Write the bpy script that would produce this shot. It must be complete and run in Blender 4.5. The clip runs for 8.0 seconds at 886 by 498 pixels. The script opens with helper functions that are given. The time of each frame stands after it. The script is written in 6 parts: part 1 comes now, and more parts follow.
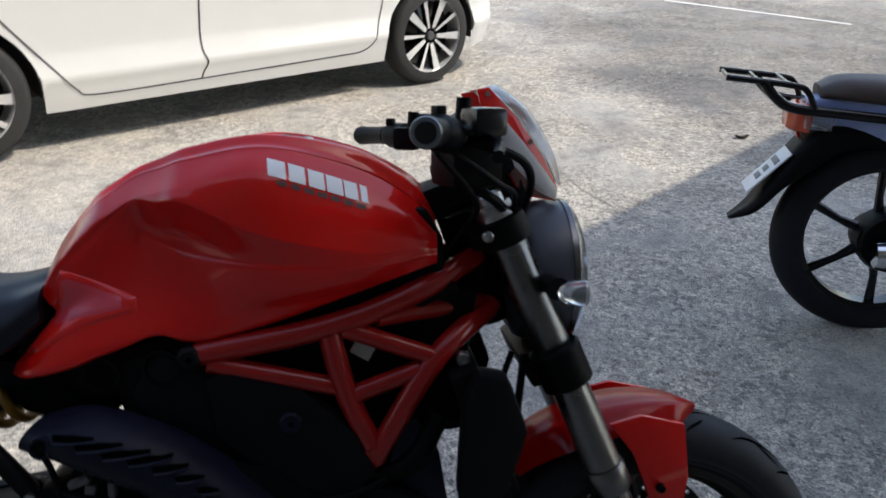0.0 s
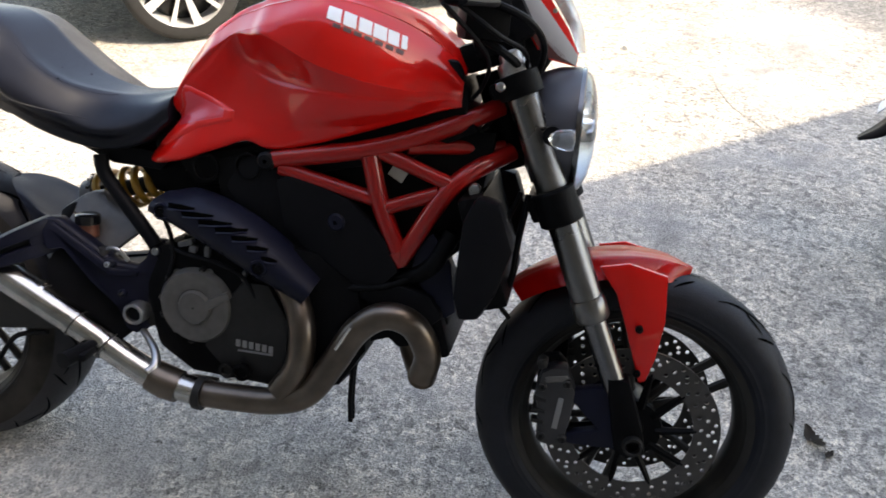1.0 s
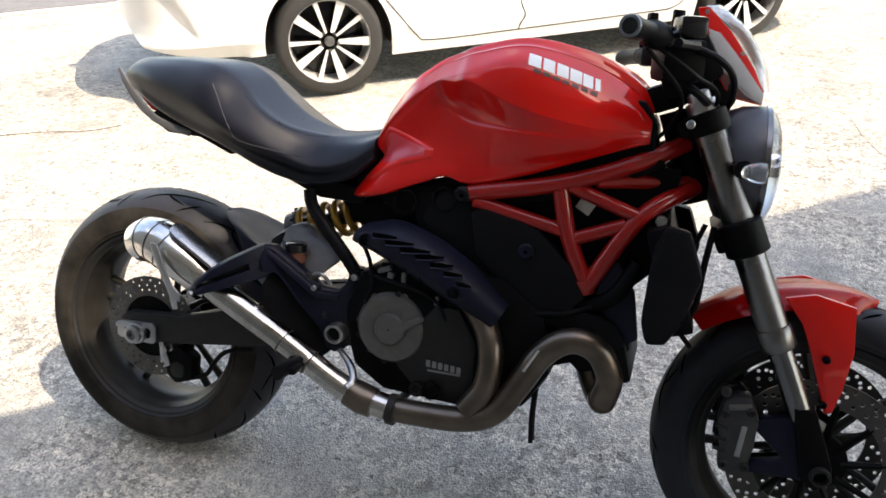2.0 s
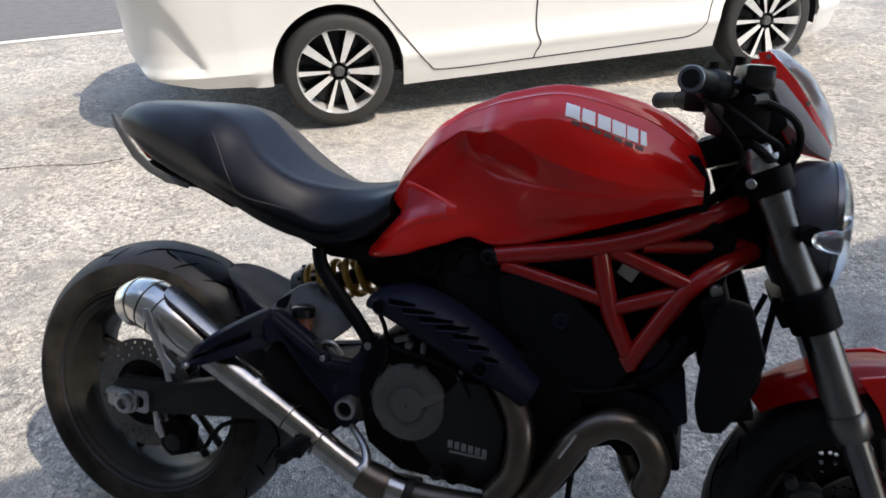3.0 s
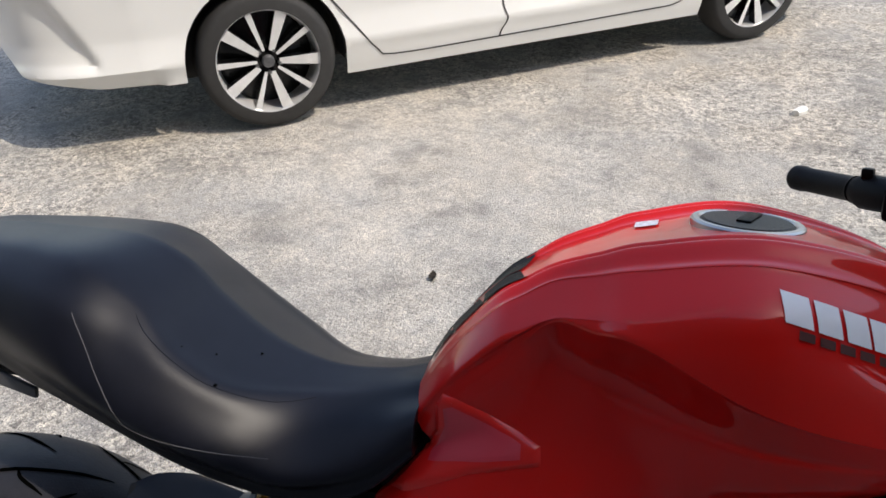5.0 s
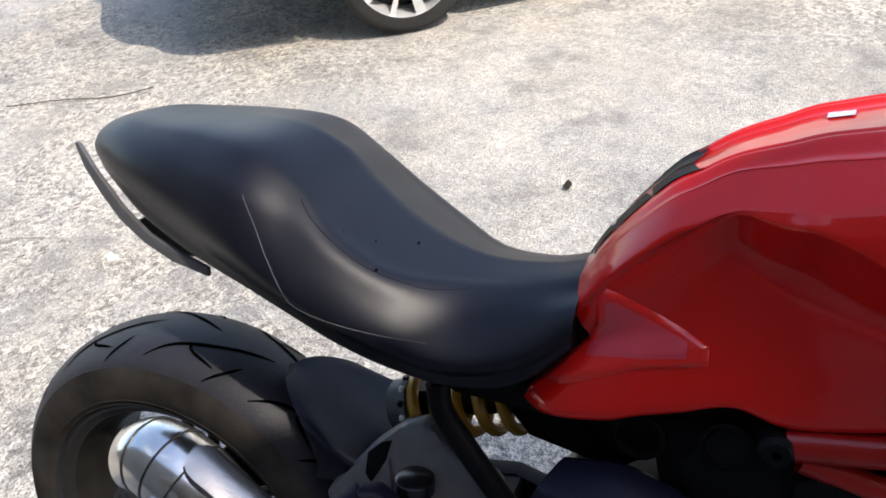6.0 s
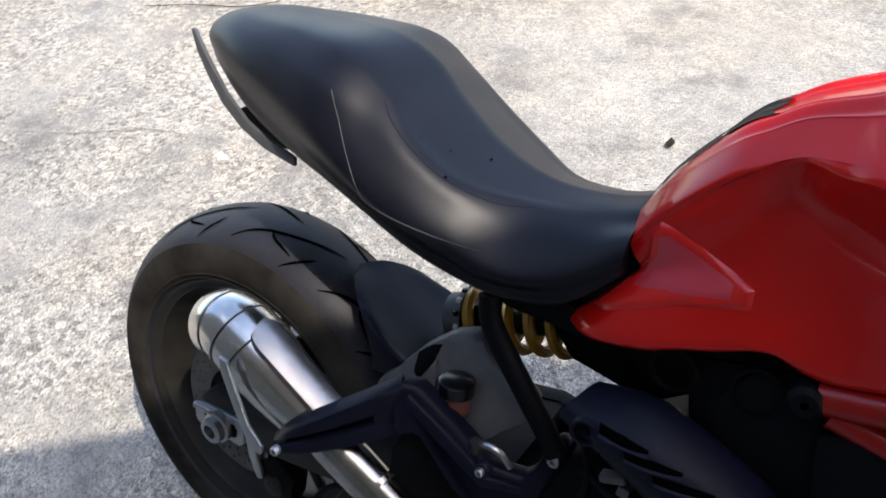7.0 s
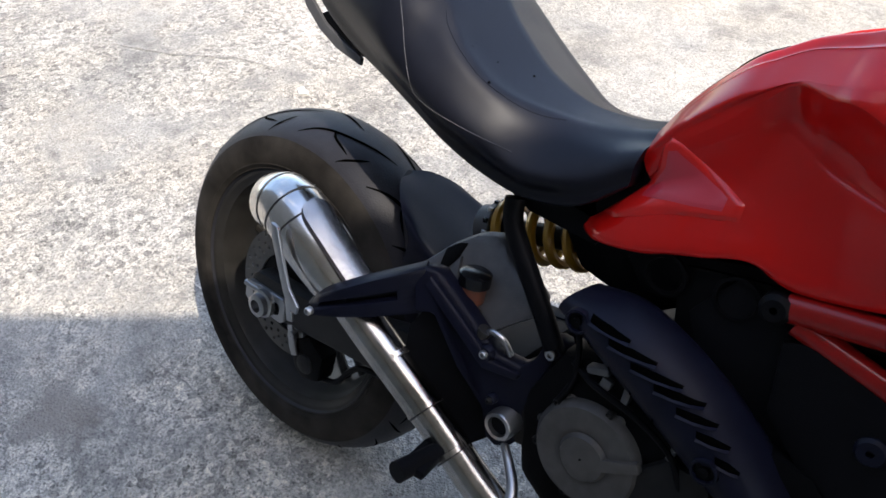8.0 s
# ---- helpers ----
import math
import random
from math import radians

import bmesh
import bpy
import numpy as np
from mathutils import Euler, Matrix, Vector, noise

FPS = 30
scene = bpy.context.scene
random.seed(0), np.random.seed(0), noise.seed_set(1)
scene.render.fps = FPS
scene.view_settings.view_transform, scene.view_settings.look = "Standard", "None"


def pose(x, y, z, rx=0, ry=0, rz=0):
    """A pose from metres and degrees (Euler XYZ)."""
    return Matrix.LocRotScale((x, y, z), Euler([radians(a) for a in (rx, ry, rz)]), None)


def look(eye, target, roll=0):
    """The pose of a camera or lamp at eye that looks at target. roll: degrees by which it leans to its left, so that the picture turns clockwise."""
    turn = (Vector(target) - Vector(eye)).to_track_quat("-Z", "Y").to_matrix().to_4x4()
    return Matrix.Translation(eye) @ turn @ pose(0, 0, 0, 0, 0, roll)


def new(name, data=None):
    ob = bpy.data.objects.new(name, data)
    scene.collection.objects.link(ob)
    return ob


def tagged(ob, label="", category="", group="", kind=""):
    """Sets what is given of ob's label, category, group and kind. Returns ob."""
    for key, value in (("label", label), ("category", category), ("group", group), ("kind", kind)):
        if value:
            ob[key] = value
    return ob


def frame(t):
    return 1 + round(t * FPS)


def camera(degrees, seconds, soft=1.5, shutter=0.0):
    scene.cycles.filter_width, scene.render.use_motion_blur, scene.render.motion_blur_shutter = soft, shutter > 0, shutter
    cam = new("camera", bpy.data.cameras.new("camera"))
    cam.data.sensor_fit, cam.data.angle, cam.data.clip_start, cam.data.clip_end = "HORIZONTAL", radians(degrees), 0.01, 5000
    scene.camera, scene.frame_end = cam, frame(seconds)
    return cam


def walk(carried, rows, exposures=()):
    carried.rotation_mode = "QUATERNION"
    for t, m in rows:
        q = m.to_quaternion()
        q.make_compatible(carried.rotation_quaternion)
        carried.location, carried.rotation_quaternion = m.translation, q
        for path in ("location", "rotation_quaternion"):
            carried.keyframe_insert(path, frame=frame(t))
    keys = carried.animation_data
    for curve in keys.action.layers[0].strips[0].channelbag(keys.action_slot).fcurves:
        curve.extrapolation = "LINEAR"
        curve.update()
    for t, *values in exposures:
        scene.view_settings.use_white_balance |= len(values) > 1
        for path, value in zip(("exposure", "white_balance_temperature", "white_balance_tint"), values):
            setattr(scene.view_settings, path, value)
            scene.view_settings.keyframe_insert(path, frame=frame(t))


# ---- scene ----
cam = camera(60.8, 8.0, soft=1.6, shutter=0.2)
PATH = [
    (0, (0.106, 0.18, 1.341), (0.079, 1.947, 0.403), 2.4),
    (0.5, (0.349, 0.076, 1.337), (0.078, 1.747, 0.271), 5.0),
    (1, (0.426, -0.039, 1.347), (-0.084, 1.535, 0.224), 0.9),
    (1.5, (0.366, -0.172, 1.345), (-0.3, 1.394, 0.294), -2.1),
    (1.7, (0.333, -0.199, 1.353), (-0.413, 1.348, 0.328), -3.1),
    (2.8, (0.26, -0.133, 1.372), (-0.542, 1.426, 0.409), -2.6),
    (3, (0.209, -0.052, 1.363), (-0.595, 1.51, 0.407), -3.1),
    (3.5, (0.021, 0.145, 1.364), (-0.727, 1.709, 0.366), -3.9),
    (3.8, (-0.116, 0.192, 1.349), (-0.759, 1.767, 0.297), -3.9),
    (4, (-0.173, 0.22, 1.349), (-0.748, 1.818, 0.291), -3.3),
    (4.2, (-0.212, 0.286, 1.35), (-0.754, 1.9, 0.302), -2.9),
    (5.3, (-0.209, 0.559, 1.346), (-0.856, 2.088, 0.232), -3.5),
    (5.5, (-0.215, 0.554, 1.338), (-0.897, 2.038, 0.183), -4.7),
    (5.6, (-0.221, 0.552, 1.325), (-0.96, 1.99, 0.148), -5.9),
    (6, (-0.251, 0.514, 1.316), (-1.117, 1.831, 0.084), -8.0),
    (6.5, (-0.242, 0.509, 1.316), (-1.215, 1.707, 0.044), -8.0),
    (7, (-0.19, 0.489, 1.305), (-1.232, 1.583, -0.005), -6.5),
    (7.5, (-0.122, 0.404, 1.286), (-1.236, 1.377, -0.059), -4.5),
    (8, (-0.054, 0.406, 1.284), (-1.206, 1.366, -0.04), -2.6),
]
EXPOSURES = [
    (0.0, 1.24, 6950, 10), (0.3, 1.50, 6600, 10), (0.6, 1.96, 7150, 10), (1.0, 2.44, 7900, 12), (1.7, 2.46, 8200, 12), (2.8, 1.68, 7150, 12), (3.4, 1.25, 6950, 12), (4.0, 1.58, 6950, 12),
    (5.3, 1.12, 6950, 12), (5.6, 1.12, 6950, 12), (6.0, 1.64, 6850, 12), (6.5, 1.75, 6850, 12), (7.0, 1.69, 6850, 12), (8.0, 1.82, 6850, 12),
]
walk(cam, [(t, look(eye, target, roll)) for t, eye, target, roll in PATH], EXPOSURES)

# ---- light: high sun ahead and to the right, clear sky ----
TO_SUN = Vector((0.70, -0.08, 1.0)).normalized()
world = bpy.data.worlds.new("sky")
scene.world = world
world.use_nodes = True
sky = world.node_tree.nodes.new("ShaderNodeTexSky")
sky.sky_type, sky.sun_disc = "NISHITA", False
sky.sun_elevation = math.asin(TO_SUN.z)
sky.sun_rotation = math.atan2(TO_SUN.x, TO_SUN.y)
sky.dust_density, sky.ozone_density = 1.2, 1.0
background = world.node_tree.nodes["Background"]
background.inputs["Strength"].default_value = 0.15
# scattered fair-weather clouds
coords = world.node_tree.nodes.new("ShaderNodeTexCoord")
puffs = world.node_tree.nodes.new("ShaderNodeTexNoise")
puffs.inputs["Scale"].default_value, puffs.inputs["Detail"].default_value, puffs.inputs["Roughness"].default_value = 3.2, 9.0, 0.62
cover = world.node_tree.nodes.new("ShaderNodeMapRange")
cover.interpolation_type = "SMOOTHSTEP"
cover.inputs["From Min"].default_value, cover.inputs["From Max"].default_value = 0.55, 0.70
cover.inputs["To Max"].default_value = 0.7
clouds = world.node_tree.nodes.new("ShaderNodeMix")
clouds.data_type = "RGBA"
clouds.inputs["B"].default_value = (5.5, 5.6, 5.8, 1)
world.node_tree.links.new(coords.outputs["Generated"], puffs.inputs["Vector"])
world.node_tree.links.new(puffs.outputs["Fac"], cover.inputs["Value"])
world.node_tree.links.new(cover.outputs[0], clouds.inputs["Factor"])
world.node_tree.links.new(sky.outputs["Color"], clouds.inputs["A"])
world.node_tree.links.new(clouds.outputs["Result"], background.inputs["Color"])
sun = new("sun", bpy.data.lights.new("sun", "SUN"))
sun.data.energy, sun.data.angle, sun.data.color = 1.62, radians(0.55), (1.0, 0.95, 0.87)
sun.matrix_world = look(TO_SUN * 20, (0, 0, 0))


# ---- materials ----
def mat(name, color, rough=0.5, metal=0.0, coat=0.0, vary=0.12, scale=30.0, bump=0.0, bump_scale=200.0, spec=0.5, rough_vary=0.1, trans=0.0):
    m = bpy.data.materials.new(name)
    m.use_nodes = True
    nt = m.node_tree
    b = nt.nodes["Principled BSDF"]
    tc = nt.nodes.new("ShaderNodeTexCoord")
    big = nt.nodes.new("ShaderNodeTexNoise")
    big.inputs["Scale"].default_value, big.inputs["Detail"].default_value = scale * 0.15, 3.0
    fine = nt.nodes.new("ShaderNodeTexNoise")
    fine.inputs["Scale"].default_value, fine.inputs["Detail"].default_value = scale, 6.0
    add = nt.nodes.new("ShaderNodeMath")
    add.operation = "ADD"
    for n in (big, fine):
        nt.links.new(tc.outputs["Object"], n.inputs["Vector"])
    nt.links.new(big.outputs["Fac"], add.inputs[0])
    nt.links.new(fine.outputs["Fac"], add.inputs[1])
    ramp = nt.nodes.new("ShaderNodeMapRange")
    ramp.inputs["From Min"].default_value, ramp.inputs["From Max"].default_value = 0.6, 1.4
    ramp.inputs["To Min"].default_value, ramp.inputs["To Max"].default_value = 1 - vary, 1 + vary
    nt.links.new(add.outputs[0], ramp.inputs["Value"])
    mul = nt.nodes.new("ShaderNodeVectorMath")
    mul.operation = "SCALE"
    mul.inputs[0].default_value = color
    nt.links.new(ramp.outputs[0], mul.inputs["Scale"])
    nt.links.new(mul.outputs[0], b.inputs["Base Color"])
    rr = nt.nodes.new("ShaderNodeMapRange")
    rr.inputs["To Min"].default_value, rr.inputs["To Max"].default_value = max(0.02, rough - rough_vary * rough), min(1, rough + rough_vary * rough)
    nt.links.new(big.outputs["Fac"], rr.inputs["Value"])
    nt.links.new(rr.outputs[0], b.inputs["Roughness"])
    b.inputs["Metallic"].default_value = metal
    b.inputs["Coat Weight"].default_value = coat
    b.inputs["Coat Roughness"].default_value = 0.035
    b.inputs["Specular IOR Level"].default_value = spec
    b.inputs["Transmission Weight"].default_value = trans
    if bump:
        bt = nt.nodes.new("ShaderNodeTexNoise")
        bt.inputs["Scale"].default_value, bt.inputs["Detail"].default_value = bump_scale, 4.0
        nt.links.new(tc.outputs["Object"], bt.inputs["Vector"])
        bn = nt.nodes.new("ShaderNodeBump")
        bn.inputs["Strength"].default_value, bn.inputs["Distance"].default_value = bump, 0.002
        nt.links.new(bt.outputs["Fac"], bn.inputs["Height"])
        nt.links.new(bn.outputs[0], b.inputs["Normal"])
    return m


RED = mat("red paint", (0.54, 0.0070, 0.0055), 0.28, 0.0, 0.62, 0.05, 8.0, spec=0.08)
RED_FRAME = mat("red frame paint", (0.26, 0.007, 0.006), 0.32, 0.0, 0.6, 0.1, 20.0, spec=0.1)
VINYL = mat("black vinyl", (0.0055, 0.0062, 0.0105), 0.36, vary=0.2, scale=60, bump=0.10, bump_scale=1100, spec=0.22)
PLASTIC = mat("matt black plastic", (0.0045, 0.0045, 0.0055), 0.48, vary=0.3, scale=40, bump=0.15, bump_scale=700, spec=0.08)
BLUEBLACK = mat("blue black plastic", (0.0055, 0.0063, 0.0145), 0.40, vary=0.25, scale=40, bump=0.12, bump_scale=600, spec=0.14)
BLACK = mat("black engine paint", (0.0032, 0.0032, 0.0036), 0.45, vary=0.4, scale=50, bump=0.2, spec=0.06)
GLOSSBLACK = mat("gloss black", (0.004, 0.004, 0.005), 0.25, coat=0.15, spec=0.3)
RUBBER = mat("tyre rubber", (0.010, 0.011, 0.015), 0.58, vary=0.35, scale=35, bump=0.3, bump_scale=400, spec=0.22)
DUSTY = mat("dusty tyre sidewall", (0.029, 0.026, 0.023), 0.85, vary=0.9, scale=16, bump=0.2, bump_scale=300, spec=0.05)
TREAD = mat("worn tread rubber", (0.018, 0.018, 0.022), 0.5, vary=0.4, scale=35, bump=0.3, bump_scale=400, spec=0.25)
PEBBLE = mat("pebbles", (0.36, 0.345, 0.32), 0.9, vary=0.8, scale=14)
GROOVE = mat("tread groove", (0.0015, 0.0015, 0.0015), 1.0, spec=0.0)
WHEEL = mat("black wheel", (0.020, 0.0185, 0.0165), 0.42, 0.2, vary=0.6, scale=20, spec=0.3)
STEEL = mat("brushed steel", (0.62, 0.60, 0.57), 0.2, 1.0, vary=0.12, scale=60, bump=0.04, bump_scale=300, rough_vary=0.4)
STITCH = mat("grey thread", (0.07, 0.07, 0.075), 0.8)
CHROME_DARK = mat("dull chrome", (0.14, 0.14, 0.145), 0.25, 1.0, vary=0.2)
STEELDARK = mat("grey steel ring", (0.16, 0.18, 0.20), 0.35, 0.7)
CHROME = mat("chrome", (0.75, 0.75, 0.76), 0.12, 1.0, vary=0.05)
STEEL_REFL = mat("lamp reflector", (0.38, 0.38, 0.39), 0.3, 1.0, vary=0.1)
FORKSILVER = mat("silver fork tube", (0.155, 0.152, 0.148), 0.30, 1.0, vary=0.12, scale=80, rough_vary=0.4)
BURNT = mat("heat stained exhaust steel", (0.115, 0.093, 0.075), 0.32, 0.9, vary=0.6, scale=15, bump=0.1)
CASE = mat("grey engine case", (0.082, 0.079, 0.075), 0.5, 0.2, vary=0.25, scale=60, bump=0.25, bump_scale=500, spec=0.25)
DARKCASE = mat("dark engine case", (0.014, 0.0135, 0.013), 0.48, 0.2, vary=0.25, scale=60, bump=0.25, bump_scale=500, spec=0.25)
GOLD = mat("yellow spring paint", (0.42, 0.22, 0.02), 0.35, 0.2, 0.3)
DISC = mat("brake disc steel", (0.055, 0.052, 0.050), 0.42, 0.6, vary=0.25, scale=70)
DISCDARK = mat("worn brake disc", (0.10, 0.094, 0.086), 0.45, 0.6, vary=0.3, scale=40)
ALU = mat("bare aluminium", (0.42, 0.42, 0.42), 0.34, 1.0)
WHITE_MARK = mat("white lettering", (0.72, 0.72, 0.72), 0.4)
DARK_MARK = mat("dark lettering", (0.06, 0.008, 0.008), 0.5)
SILVER_MARK = mat("silver grey stripe", (0.34, 0.34, 0.36), 0.35, coat=0.5)
SMOKE = mat("smoky clear plastic", (0.55, 0.54, 0.53), 0.08, coat=0.5, spec=0.5, trans=0.85)
CASTGREY = mat("cast grey alloy", (0.10, 0.10, 0.104), 0.42, 0.3, vary=0.25, scale=40, bump=0.2, bump_scale=400, spec=0.35)
LAMPSHELL = mat("satin lamp shell", (0.040, 0.043, 0.055), 0.36, vary=0.15, spec=0.45)
SATIN = mat("satin polished plate", (0.56, 0.56, 0.56), 0.24, 1.0, vary=0.1, scale=60, bump=0.03, bump_scale=160, rough_vary=0.2)
LINKPIPE = mat("dull exhaust pipe steel", (0.42, 0.405, 0.38), 0.19, 1.0, vary=0.4, scale=40, bump=0.05, bump_scale=300, rough_vary=0.6)
FACET_RED = mat("red raised facet", (0.62, 0.014, 0.012), 0.28, 0.0, 0.85, 0.06, 8.0, spec=0.08)
PANEL_PINK = mat("dusky pink decal", (0.52, 0.028, 0.050), 0.40, 0.0, 0.6, 0.06, 20.0)
GREY_MARK = mat("grey lettering", (0.16, 0.16, 0.16), 0.5)
CARWHITE = mat("white car paint", (0.76, 0.76, 0.735), 0.3, 0.0, 0.8, 0.03, 4.0)
CARTYRE = mat("car tyre rubber", (0.024, 0.0235, 0.023), 0.75, vary=0.25, scale=30, bump=0.2)
SEAM = mat("dark seam", (0.02, 0.02, 0.02), 0.8)
MACHINED = mat("machined alloy", (0.80, 0.80, 0.79), 0.3, 0.6)
WINDOW = mat("tinted glass", (0.02, 0.024, 0.026), 0.06, spec=0.6)
CLEAR = mat("clear plastic lens", (0.80, 0.83, 0.85), 0.06, trans=0.92)
REDLENS = mat("red lens", (0.5, 0.02, 0.02), 0.12, trans=0.3)
ORANGELENS = mat("orange lens", (0.6, 0.10, 0.05), 0.15, trans=0.3)
MOPEDBLUE = mat("pale blue scooter paint", (0.25, 0.31, 0.55), 0.25, coat=0.8)
MOPEDSEAT = mat("brown vinyl", (0.06, 0.042, 0.036), 0.55, vary=0.2, bump=0.2, bump_scale=700)
PLATE = mat("white number plate", (0.7, 0.7, 0.7), 0.4)
STICKER = mat("silvery sticker", (0.52, 0.53, 0.56), 0.35, vary=0.5, scale=220)
PAPER = mat("paper scrap", (0.75, 0.74, 0.70), 0.8)
TWIG = mat("dry twig", (0.09, 0.06, 0.04), 0.9)
LEAF = mat("dead leaf", (0.05, 0.04, 0.03), 0.9)
SKYBLOCK = mat("unseen sky blocking wall", (0.14, 0.136, 0.13), 0.9, vary=0.2, scale=6)
ROOFMAT = mat("roof sheet", (0.4, 0.4, 0.4), 0.6, vary=0.15, scale=6)
CALIPER = mat("dark caliper paint", (0.030, 0.030, 0.032), 0.45, 0.2, vary=0.3, scale=40, bump=0.2, bump_scale=400, spec=0.3)
BROWN = mat("brown reservoir", (0.14, 0.045, 0.025), 0.4)


# ---- mesh helpers ----
def catmull(pts, n):
    """n points evenly along a Catmull-Rom curve through pts."""
    p = [Vector(q) for q in pts]
    p = [p[0] * 2 - p[1]] + p + [p[-1] * 2 - p[-2]]
    out = []
    segs = len(p) - 3
    for i in range(n):
        u = i / (n - 1) * segs
        k = min(int(u), segs - 1)
        t = u - k
        a, b, c, d = p[k:k + 4]
        out.append(0.5 * ((2 * b) + (c - a) * t + (2 * a - 5 * b + 4 * c - d) * t * t + (3 * b - a - 3 * c + d) * t ** 3))
    return out


def grid(bm, rows, close_u=False, close_v=False, flip=False):
    """Faces over rows of points; returns the rows of verts."""
    vs = [[bm.verts.new(p) for p in r] for r in rows]
    nu, nv = len(vs), len(vs[0])
    for i in range(nu if close_u else nu - 1):
        for j in range(nv if close_v else nv - 1):
            q = [vs[i][j], vs[(i + 1) % nu][j], vs[(i + 1) % nu][(j + 1) % nv], vs[i][(j + 1) % nv]]
            bm.faces.new(q[::-1] if flip else q)
    return vs


def loft(lines, nu, nv, mirror=True):
    """A skin over longitudinal curves from the middle line outwards, mirrored in y."""
    bm = bmesh.new()
    along = [catmull(l, nu) for l in lines]
    rows = [catmull([a[i] for a in along], nv) for i in range(nu)]
    if mirror:
        rows = [[Vector((p.x, -p.y, p.z)) for p in r[:0:-1]] + r for r in rows]
    vs = grid(bm, rows)
    for end in (vs[0], vs[-1][::-1]):
        bm.faces.new(end)
    bmesh.ops.recalc_face_normals(bm, faces=bm.faces)
    return bm


def tube(points, radius, segs=12, n=None, bm=None, closed=False):
    """A round tube along points; radius a number or one a point."""
    bm = bm or bmesh.new()
    rad = radius if isinstance(radius, (list, tuple)) else [radius] * len(points)
    if n:
        rr = [v.x for v in catmull([(r, 0, 0) for r in rad], n)]
        pts = catmull(points, n)
    else:
        rr, pts = list(rad), [Vector(p) for p in points]
    side = None
    rings = []
    for i, p in enumerate(pts):
        d = (pts[min(i + 1, len(pts) - 1)] - pts[max(i - 1, 0)]).normalized()
        if side is None:
            side = d.orthogonal().normalized()
        side = (side - d * side.dot(d)).normalized()
        up = d.cross(side)
        rings.append([p + (side * math.cos(a) + up * math.sin(a)) * rr[i] for a in [k * 2 * math.pi / segs for k in range(segs)]])
    vs = grid(bm, rings, close_v=True)
    for end in (vs[0][::-1], vs[-1]):
        bm.faces.new(end)
    bmesh.ops.recalc_face_normals(bm, faces=bm.faces)
    return bm


def revolve(profile, segs=48, centre=(0, 0, 0), axis="y", bm=None, close=False):
    """Turns (offset along the axis, radius) pairs about an axis."""
    bm = bm or bmesh.new()
    rows = []
    for k in range(segs):
        a = k * 2 * math.pi / segs
        c, s = math.cos(a), math.sin(a)
        if axis == "y":
            rows.append([Vector(centre) + Vector((r * c, o, r * s)) for o, r in profile])
        elif axis == "x":
            rows.append([Vector(centre) + Vector((o, r * c, r * s)) for o, r in profile])
        else:
            rows.append([Vector(centre) + Vector((r * c, r * s, o)) for o, r in profile])
    grid(bm, rows, close_u=True, close_v=close)
    bmesh.ops.recalc_face_normals(bm, faces=bm.faces)
    return bm


def box(cx, cy, cz, sx, sy, sz, bevel=0.004, rot=(0, 0, 0), bm=None, taper=1.0):
    bm = bm or bmesh.new()
    made = bmesh.ops.create_cube(bm, size=1.0)["verts"]
    for v in made:
        if v.co.z < 0:
            v.co.x *= taper
            v.co.y *= taper
    bmesh.ops.transform(bm, matrix=pose(cx, cy, cz, *rot) @ Matrix.Diagonal((sx, sy, sz, 1)), verts=made)
    if bevel:
        edges = {e for v in made for e in v.link_edges}
        bmesh.ops.bevel(bm, geom=list(edges), offset=bevel, segments=2, profile=0.6, affect="EDGES")
    return bm


def plate(outline, y0, y1, bevel=0.003, bm=None):
    """A solid of an (x, z) outline between two lateral places."""
    bm = bm or bmesh.new()
    a = [bm.verts.new((x, y0, z)) for x, z in outline]
    f = bm.faces.new(a)
    g = bmesh.ops.extrude_face_region(bm, geom=[f])
    vs = [v for v in g["geom"] if isinstance(v, bmesh.types.BMVert)]
    bmesh.ops.translate(bm, verts=vs, vec=(0, y1 - y0, 0))
    bmesh.ops.recalc_face_normals(bm, faces=bm.faces)
    if bevel:
        bmesh.ops.bevel(bm, geom=list(bm.edges), offset=bevel, segments=2, profile=0.6, affect="EDGES")
    return bm


def shear(bm, fn):
    for v in bm.verts:
        v.co = fn(v.co.copy())
    return bm


def part(name, bm, material, parent=None, label="", angle=38):
    me = bpy.data.meshes.new(name)
    bm.to_mesh(me)
    bm.free()
    me.materials.append(material)
    me.polygons.foreach_set("use_smooth", [True] * len(me.polygons))
    me.set_sharp_from_angle(angle=radians(angle))
    ob = new(name, me)
    if parent:
        ob.parent = parent
    if label:
        ob["label"] = label
    return ob


def thing(name, m, label, category, group=""):
    ob = new(name)
    ob.matrix_world = m
    return tagged(ob, label, category, group)


def rod(a, b, r, segs=12, bm=None):
    return tube([a, b], r, segs, bm=bm)


def bolt(parent, x, y, z, r=0.008, h=0.008, material=None, name="bolt"):
    bm = bmesh.new()
    side = -1 if y < 0 else 1
    revolve([(y - side * 0.004, 0.0005), (y - side * 0.004, r), (y + side * h * 0.7, r), (y + side * h, r * 0.8), (y + side * h, r * 0.45), (y + side * h * 0.5, r * 0.4), (y + side * h * 0.5, 0.0005)], 12, (x, 0, z), bm=bm)
    return part(name, bm, material or ALU, parent)

# ---- ground ----
def ground_height(x, y):
    dip = 0.028 * math.exp(-((x - 0.47) ** 2 + (y - 1.02) ** 2) / 0.5)
    return -dip


